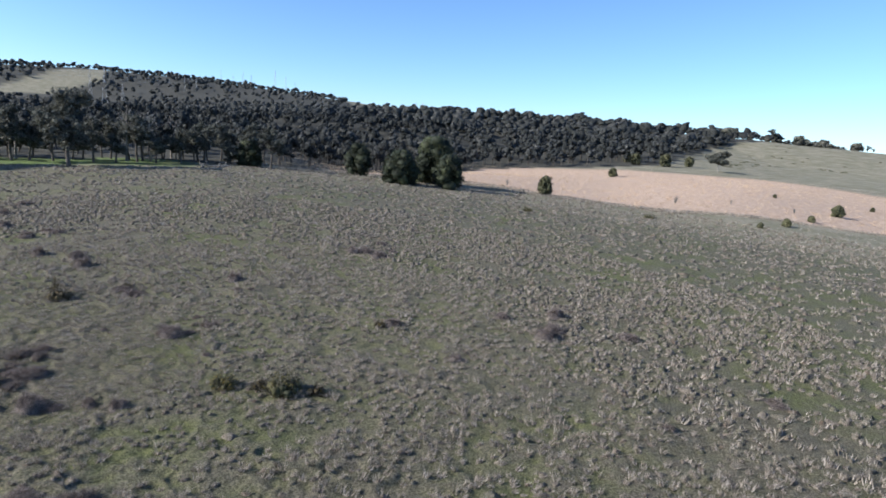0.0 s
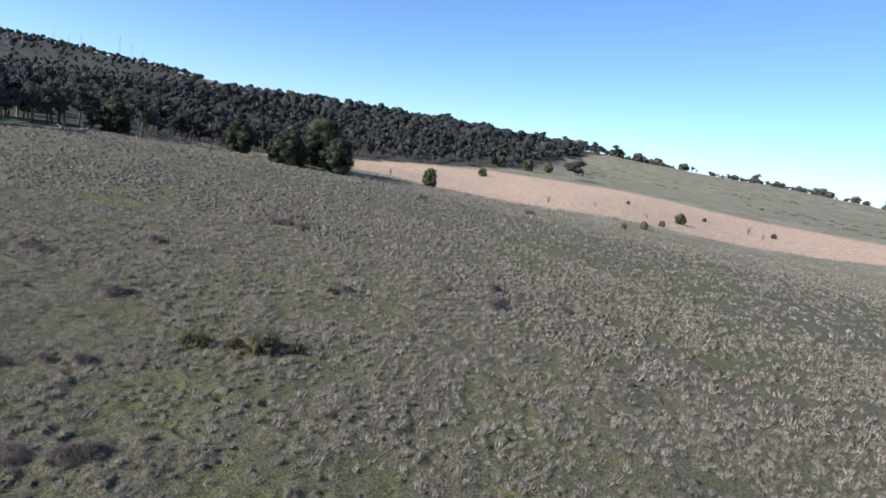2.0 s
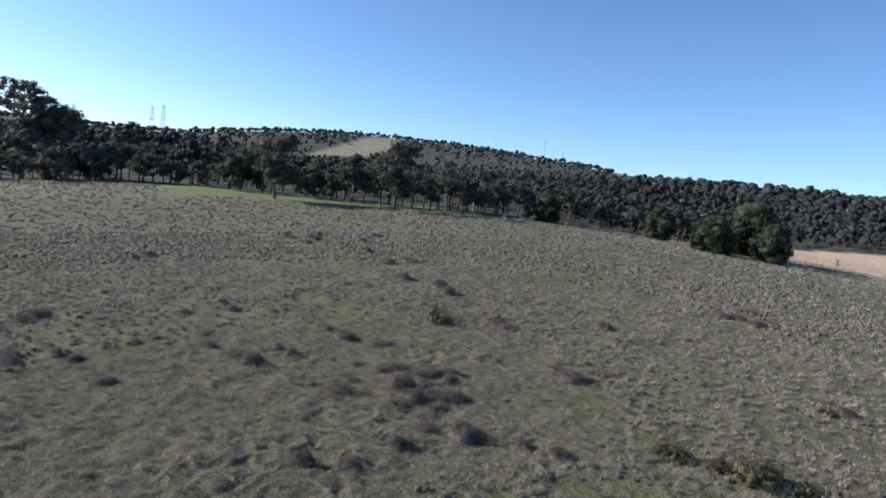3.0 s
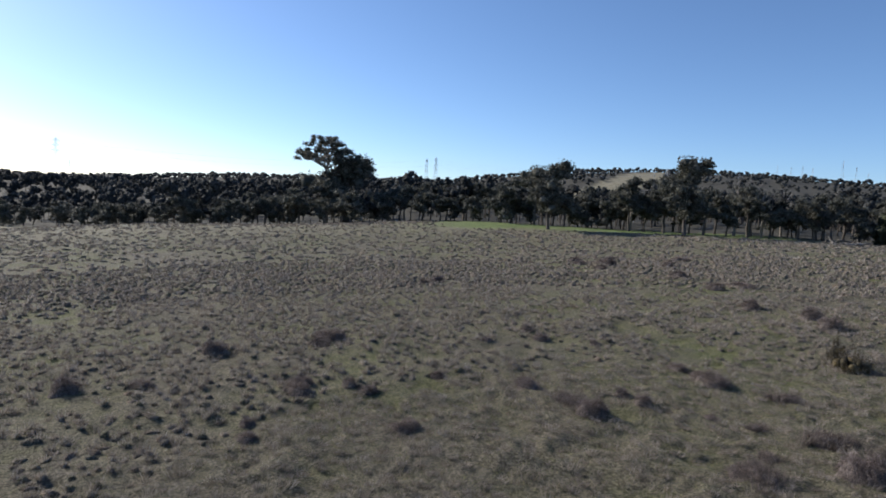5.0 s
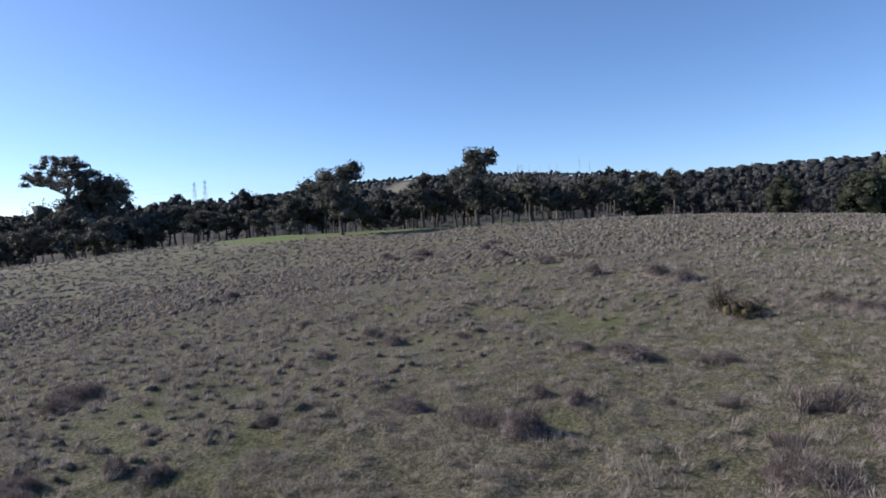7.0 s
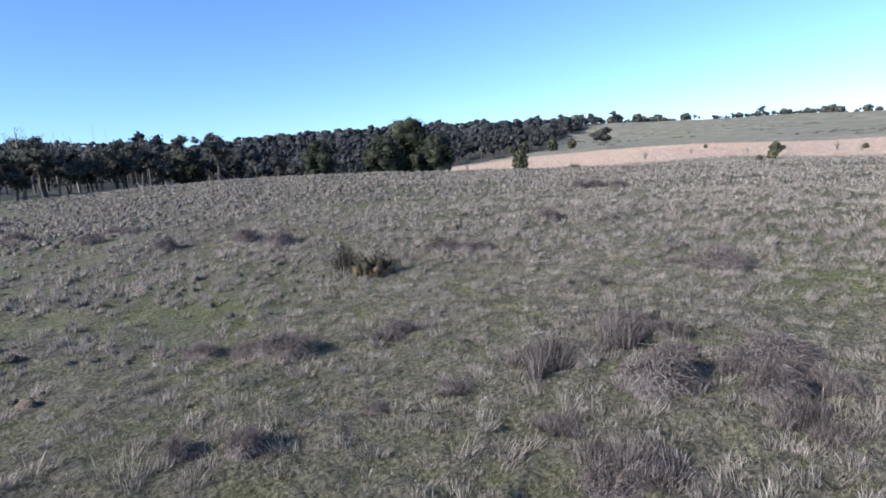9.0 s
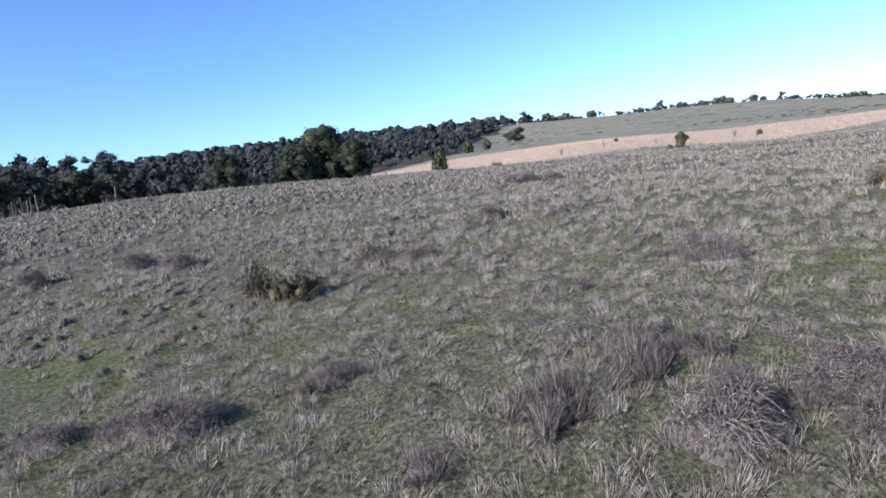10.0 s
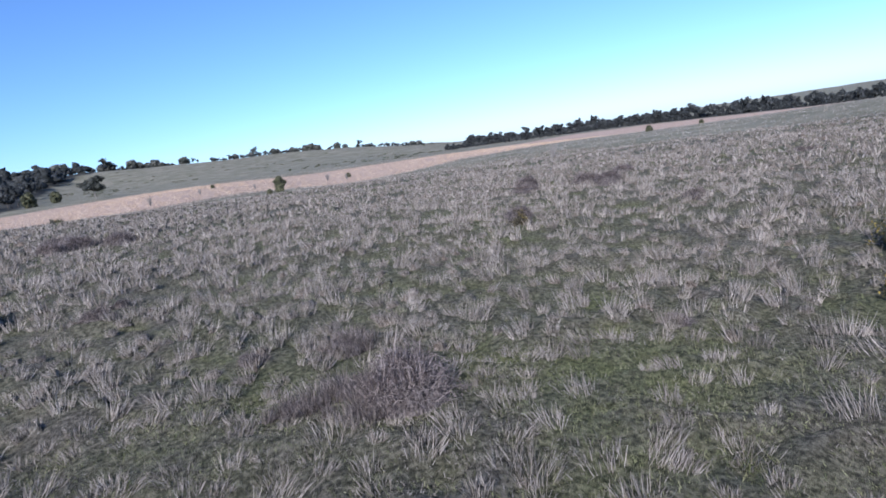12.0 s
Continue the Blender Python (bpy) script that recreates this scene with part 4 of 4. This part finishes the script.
TOWER = tower_meshes(36.0)
tower_first = None
TOWERS = [(-30.7, 900, 3.0), (-29.8, 1500, 1.45), (-0.3, 900, 3.75), (0.55, 920, 3.95), (20.2, 1200, 3.95), (21.2, 1210, 4.05), (22.4, 1500, 2.95), (27.0, 2000, 3.85), (27.9, 2020, 3.9),
          (29.8, 2550, 4.65), (30.8, 2560, 4.5), (31.6, 2540, 4.65), (32.3, 2570, 4.5), (34.3, 2500, 5.1), (35.2, 2520, 4.65), (36.0, 2540, 4.2), (47.4, 1050, 3.4), (48.0, 1070, 3.4)]
tower_tops = []
for az, d, rise in TOWERS:
    x, y = far_spot(az, d, (2.0, -8.0))
    foot, top = land1(x, y), 4.0 + d * math.tan(radians(rise))
    s = (top - foot) / 36.0
    tower_tops.append((x, y, foot + 34.0 * s))
    m = pose(x, y, foot, 0, 0, 70) @ Matrix.Diagonal((0.55 * s + 0.4, 0.55 * s + 0.4, s, 1))
    if tower_first is None:
        tower_first = tagged(new("power_tower"), "grey steel lattice tower of a power line", "power tower", "power line towers")
        tower_first.matrix_basis = m
        for me in TOWER[0]:
            part("leg", me, tower_first)
        part("lattice", TOWER[1], tower_first)
        for me in TOWER[2]:
            part("cross_arm", me, tower_first)
    else:
        made = copy_thing(tower_first, Matrix.Identity(4))
        made.matrix_basis = m
for a, b in ((0, 2), (2, 4), (3, 5), (4, 7), (5, 8)):
    p, q = Vector(tower_tops[a]), Vector(tower_tops[b])
    for drop in (1.0, 8.0):
        wire = Heap()
        pts = []
        for n in range(17):
            u = n / 16
            pts.append(p.lerp(q, u) + Vector((0, 0, -drop - 9 * 4 * u * (1 - u))))
        tube(wire, pts, [0.05] * 17, 3)
        tagged(new("power_cable", wire.mesh("power_cable", STEEL)), "thin sagging cable between steel towers", "cable", "power line cables")


# ---- gorse and weeds in the pasture ----
def gorse_parts(seed, height, spread, bloom=0.25, sprigs=110, leaf=None):
    """Upright spiny sprigs on branching stems; some carry yellow bloom."""
    rand = np.random.default_rng(seed)
    wood, green, yellow = Heap(), Heap(), Heap()
    for n in range(14 if sprigs > 80 else 5):
        a, r = 2.4 * n, spread * 0.36 * math.sqrt(n / 14)
        tall = height * rand.uniform(0.4, 0.62) * (1 - 0.5 * (r / (spread * 0.5)) ** 2)
        boss(green, rand, (r * math.cos(a), r * math.sin(a), tall * 0.5), (spread * 0.11, spread * 0.11, tall * 0.55), 7)
    for n in range(sprigs):
        a, r = rand.uniform(0, 6.283), spread * 0.5 * math.sqrt(rand.random())
        tall = height * (1 - 0.7 * (r / (spread * 0.5)) ** 1.6) * (1 + 0.28 * math.sin(2 * a + seed)) * rand.choice((0.4, 0.6, 0.8, 1.0, 1.1)) * rand.uniform(0.8, 1.1)
        foot = Vector((r * 0.45 * math.cos(a), r * 0.45 * math.sin(a), -0.05))
        top = Vector((r * math.cos(a), r * math.sin(a), tall))
        tube(wood, [foot, foot.lerp(top, 0.5) + Vector((0, 0, 0.05)), top], [0.018, 0.011, 0.004], 4)
        m = int(46 * (0.5 + tall / height))
        u = rand.uniform(0.3, 1.05, m)
        pts = np.array(foot)[None] * (1 - u[:, None]) + np.array(top)[None] * u[:, None] + rand.normal(size=(m, 3)) * (0.055, 0.055, 0.04) * spread * 0.6
        pts[:, 2] = np.maximum(pts[:, 2], 0.04)
        leaves(green, pts, 0.034, rand)
        if rand.random() < bloom:
            pts = np.array(top)[None] + rand.normal(size=(16, 3)) * (0.07, 0.07, 0.08)
            leaves(yellow, pts, 0.032, rand)
    out = [("stem_frame", wood.mesh("stem_frame", DEAD_WOOD)), ("foliage", green.mesh("foliage", leaf or GORSE_LEAF))]
    if yellow.count:
        out.append(("blossom", yellow.mesh("blossom", GORSE_BLOOM)))
    return out


for x, y, h, w, bloom, label in ((26.9, 3.3, 1.35, 2.6, 0.12, "wide green gorse bush with yellow bloom in dry pasture"), (24.8, 6.4, 1.0, 1.7, 0.3, "small gorse bush thick with yellow bloom"),
                                 (26.1, 4.7, 0.6, 1.2, 0.1, "low half-bare gorse clump"), (28.2, 1.9, 0.6, 1.2, 0.05, "low half-bare gorse clump"),
                                 (23.3, 29.4, 1.25, 2.1, 0.08, "straggly half-browned gorse bush in dry grass"), (23.4, 30.8, 1.4, 1.1, 0.06, "thin browning gorse bush beside a greener one"),
                                 (28.2, 28.7, 0.6, 1.3, 0.1, "low half-bare gorse clump"), (39.2, 8.0, 0.6, 1.0, 0.1, "low half-bare gorse clump"), (116.2, 44.3, 1.2, 2.2, 0.0, "low dark gorse bush"), (155.0, 33.2, 1.5, 3.0, 0.0, "low dark gorse bush")):
    ob = thing("gorse_bush", x, y, label, "bush", "gorse in the pasture", 50 * x, 1.0, 0.03)
    for n, (name, me) in enumerate(gorse_parts(int(x * 10), h, w, bloom, 120 if "straggly" in label else 60 if "thin" in label or "half" in label else 150, BROWN_GORSE if "brown" in label or "half" in label else None)):
        part(name, me, ob, "yellow blossom" if name == "blossom" else "")


def weed_parts(seed, height, spread, stems=2300, thin=0.0036, specks=0.4, steep=0.75, mat=None, core_mat=None):
    """A collapsed weed clump: a lumpy heap of thatch under a coat of strands that fall down its sides."""
    rand = np.random.default_rng(seed)
    core, hair = Heap(), Heap()
    lumps = [(spread * 0.27 * math.cos(a) * u, spread * 0.27 * math.sin(a) * u, height * h, spread * w)
             for a, u, h, w in zip(rand.uniform(0, 6.283, 7), rand.uniform(0.2, 1.2, 7), rand.uniform(0.55, 1.0, 7), rand.uniform(0.17, 0.3, 7))]
    sides, rings = 14, (1.0, 0.86, 0.7, 0.54, 0.38, 0.2)
    a = (6.283 * np.arange(sides) / sides)[None] + 0.3 * rand.random((len(rings), sides))
    u = spread * 0.5 * np.array(rings)[:, None] * rand.uniform(0.9, 1.1, (len(rings), sides))
    px, py = np.append((u * np.cos(a)).ravel(), 0.0), np.append((u * np.sin(a)).ravel(), 0.0)
    pz = np.max([0.86 * h * np.sqrt(np.clip(1 - ((px - cx) ** 2 + (py - cy) ** 2) / (w * w), 0, 1)) for cx, cy, h, w in lumps], 0)
    pz = pz * rand.uniform(0.85, 1.15, len(pz)) - 0.06
    pz[:sides] = -0.4
    f = [t for r in range(len(rings) - 1) for i in range(sides) for t in ((r * sides + i, r * sides + (i + 1) % sides, (r + 1) * sides + (i + 1) % sides), (r * sides + i, (r + 1) * sides + (i + 1) % sides, (r + 1) * sides + i))]
    f += [(len(px) - 1 - sides + i, len(px) - 1 - sides + (i + 1) % sides, len(px) - 1) for i in range(sides)]
    core.add(np.stack([px, py, pz], -1), f)
    for cx, cy, h, w in lumps:
        n = stems // 7
        a, u = rand.uniform(0, 6.283, n), np.sqrt(rand.random(n))
        out = np.stack([np.cos(a), np.sin(a), 0 * a], -1)
        foot = np.array((cx, cy, 0)) + out * (w * 1.0 * u)[:, None] + np.stack([0 * a, 0 * a, h * 0.8 * np.sqrt(1 - 0.97 * u * u)], -1)
        rise = rand.uniform(0.03, 0.3, n) * (1.2 - u) * (0.25 + h)
        knee = foot + out * (0.10 + 0.5 * u)[:, None] * w * 0.35 + 0.03 * rand.normal(size=(n, 3)) + np.stack([0.03 + 0 * a, 0 * a, rise], -1)
        fall = steep * h * rand.uniform(-0.1, 1.0, n) * u ** 0.6
        tip = knee + out * (w * rand.uniform(0.0, 0.3, n))[:, None] + 0.09 * rand.normal(size=(n, 3)) * (1, 1, 0.4) + np.stack([0.04 + 0 * a, 0 * a, 0.3 * rise - fall], -1)
        tip[:, 2] = np.maximum(tip[:, 2], -0.02)
        side = np.cross(tip - foot, rand.normal(size=(n, 3)))
        side *= thin / (np.linalg.norm(side, axis=1)[:, None] + 1e-9)
        k = 5 * np.arange(n)[:, None]
        hair.add(np.stack([foot - side, foot + side, knee + side * 0.9, knee - side * 0.9, tip], 1).reshape(-1, 3), np.concatenate([k + (0, 1, 2), k + (0, 2, 3), k + (3, 2, 4)]))
        if specks:
            m = int(n * specks)
            leaves(hair, knee[:m] + 0.03 * rand.normal(size=(m, 3)), 0.014, rand, 0.0, True)
    return core.mesh("thatch", core_mat or HAY, True), hair.mesh("coat", mat or WEED)


def weed(name, meshes, x, y, label, category, group, turn, size, tall):
    ob = tagged(new(name), label, category, group)
    ob.empty_display_size = 0.2
    ob.matrix_basis = pose(x, y, land1(x, y) - 0.02, 0, 0, turn) @ Matrix.Diagonal((size, size, size * tall, 1))
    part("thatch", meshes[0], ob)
    tagged(part("coat", meshes[1], ob), "loose hanging strands", kind="stuff")


WEEDS = [weed_parts(81, 0.46, 1.25), weed_parts(82, 0.38, 1.5), weed_parts(83, 0.52, 1.1)]
PALE_STEM = blade_material("pale_stems", ((0.0, (0.06, 0.048, 0.042)), (0.6, (0.14, 0.114, 0.101)), (1.0, (0.36, 0.3, 0.268))), 0.85, 0.2)


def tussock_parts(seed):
    """A tall tussock: a thatched heart, coloured dark for its shaded inside, under a dense fall of long pale blades.
    """
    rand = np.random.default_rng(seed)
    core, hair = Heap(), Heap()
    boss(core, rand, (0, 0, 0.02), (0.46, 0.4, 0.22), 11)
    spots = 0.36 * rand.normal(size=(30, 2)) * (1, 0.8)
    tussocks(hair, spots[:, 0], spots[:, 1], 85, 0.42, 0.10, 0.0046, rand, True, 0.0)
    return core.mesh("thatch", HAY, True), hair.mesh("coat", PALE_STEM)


PALE_TUSSOCKS = [tussock_parts(84 + n) for n in range(4)]
NEAR_WEEDS = ((16.9, 10.1, 1.4), (18.2, 9.2, 1.3), (19.2, 7.6, 1.6), (17.2, 15.1, 2.4), (14.8, 0.5, 2.1), (7.6, 22.6, 2.1), (11.3, 17.2, 1.9), (15.9, 10.8, 2.4), (12.5, 10.4, 1.6), (8.0, 10.1, 1.6), (9.8, 9.2, 1.8), (4.7, 9.2, 1.0), (13.1, 2.5, 2.0), (7.2, 3.2, 1.5), (-1.7, 25.3, 1.3), (-4.9, 26.0, 1.7), (15.0, 17.2, 2.4), (18.8, 18.4, 1.8), (15.0, 15.1, 2.1), (14.3, 12.1, 1.2), (0.2, 21.3, 1.4), (14.4, 26.7, 1.7), (10.2, 23.9, 1.1), (5.7, 25.9, 1.4), (1.5, 27.8, 1.2), (-2.6, 25.9, 1.1), (-4.6, 24.9, 1.6), (14.3, 27.8, 1.4), (13.8, 28.8, 1.4), (17.0, 24.3, 1.1), (12.6, 22.5, 0.7), (9.7, 25.1, 1.0))
PASTURE_WEEDS = ((48.0, -1.9, 2.4), (53.4, -6.5, 2.1), (38.8, -0.2, 1.5), (26.3, 16.1, 2.4), (53.7, 28.1, 2.4), (54.9, 25.0, 2.4), (37.0, 25.8, 2.1), (53.8, 0.5, 2.4), (49.8, -18.3, 1.6), (40.5, -14.8, 1.0), (28.1, 38.5, 2.4), (27.8, 26.7, 1.8), (49.9, -1.5, 2.4), (40.1, 7.6, 1.6), (27.9, 54.2, 2.4), (49.0, 3.2, 1.8), (-14.8, 24.9, 2.1), (-10.5, 31.5, 2.3), (1.9, 61.0, 2.1), (28.0, 28.2, 2.0), (20.6, 79.4, 2.4), (25.3, 79.3, 2.4), (-5.4, 19.8, 1.1), (26.5, 45.6, 2.4), (30.4, 55.0, 2.4))
CREST_WEEDS = ((29.8, 70.6, 2.4), (-4.7, 35.3, 2.1), (-5.8, 21.3, 1.0), (24.3, 76.4, 2.4), (33.7, 76.5, 2.4), (7.4, 37.3, 1.3), (-5.2, 33.9, 2.0), (23.9, 73.4, 2.4), (-11.6, 25.5, 1.2), (0.6, 59.3, 1.7), (20.9, 77.0, 2.4), (21.9, 70.9, 2.4), (8.0, 35.4, 1.4), (10.9, 34.0, 0.9), (4.6, 34.7, 0.9), (27.5, 61.7, 2.4), (28.8, 41.5, 2.4), (59.3, 29.4, 1.9), (58.0, 25.7, 1.4), (35.3, 22.3, 1.1), (34.9, 11.8, 0.7), (26.2, 11.0, 0.7), (29.4, 18.5, 0.8), (54.9, 27.3, 2.4), (36.4, 21.9, 0.7), (23.1, 20.0, 0.7))
TUSSOCKS = ((7.0, 24.2, 1.3), (7.9, 23.3, 1.2), (15.6, 19.7, 1.6), (17.6, 18.4, 1.3), (14.4, 14.8, 1.1), (11.6, 17.0, 1.5), (18.5, 18.4, 1.0), (18.2, 17.4, 1.0), (16.7, 16.8, 0.9), (16.6, 15.0, 1.0), (15.9, 14.0, 1.0), (13.9, 21.3, 0.9), (12.8, 18.6, 0.8), (13.8, 14.1, 1.0), (15.0, 17.6, 0.9), (16.7, 24.4, 1.0), (26.7, 16.9, 0.9), (26.4, 15.9, 0.9), (16.1, 15.7, 0.7), (29.3, 16.6, 1.1), (25.9, 16.8, 0.8), (27.4, 15.8, 0.8), (26.5, 17.8, 0.8))
rand_weed = np.random.default_rng(64)
for x, y, w in NEAR_WEEDS + PASTURE_WEEDS + CREST_WEEDS:
    weed("weed_clump", WEEDS[int(rand_weed.integers(3))], x, y, "dead dark grey-brown weed clump in the pasture", "weed", "dead weed clumps", rand_weed.uniform(0, 360), 0.66 * w * rand_weed.uniform(0.9, 1.1), rand_weed.uniform(0.8, 1.1))
for x, y, w in TUSSOCKS:
    weed("tall_tussock", PALE_TUSSOCKS[int(rand_weed.integers(4))], x, y, "tall pale grey-tan tussock of dry grass", "grass", "tall tussocks", rand_weed.uniform(0, 360), 0.8 * w, rand_weed.uniform(0.85, 1.2))
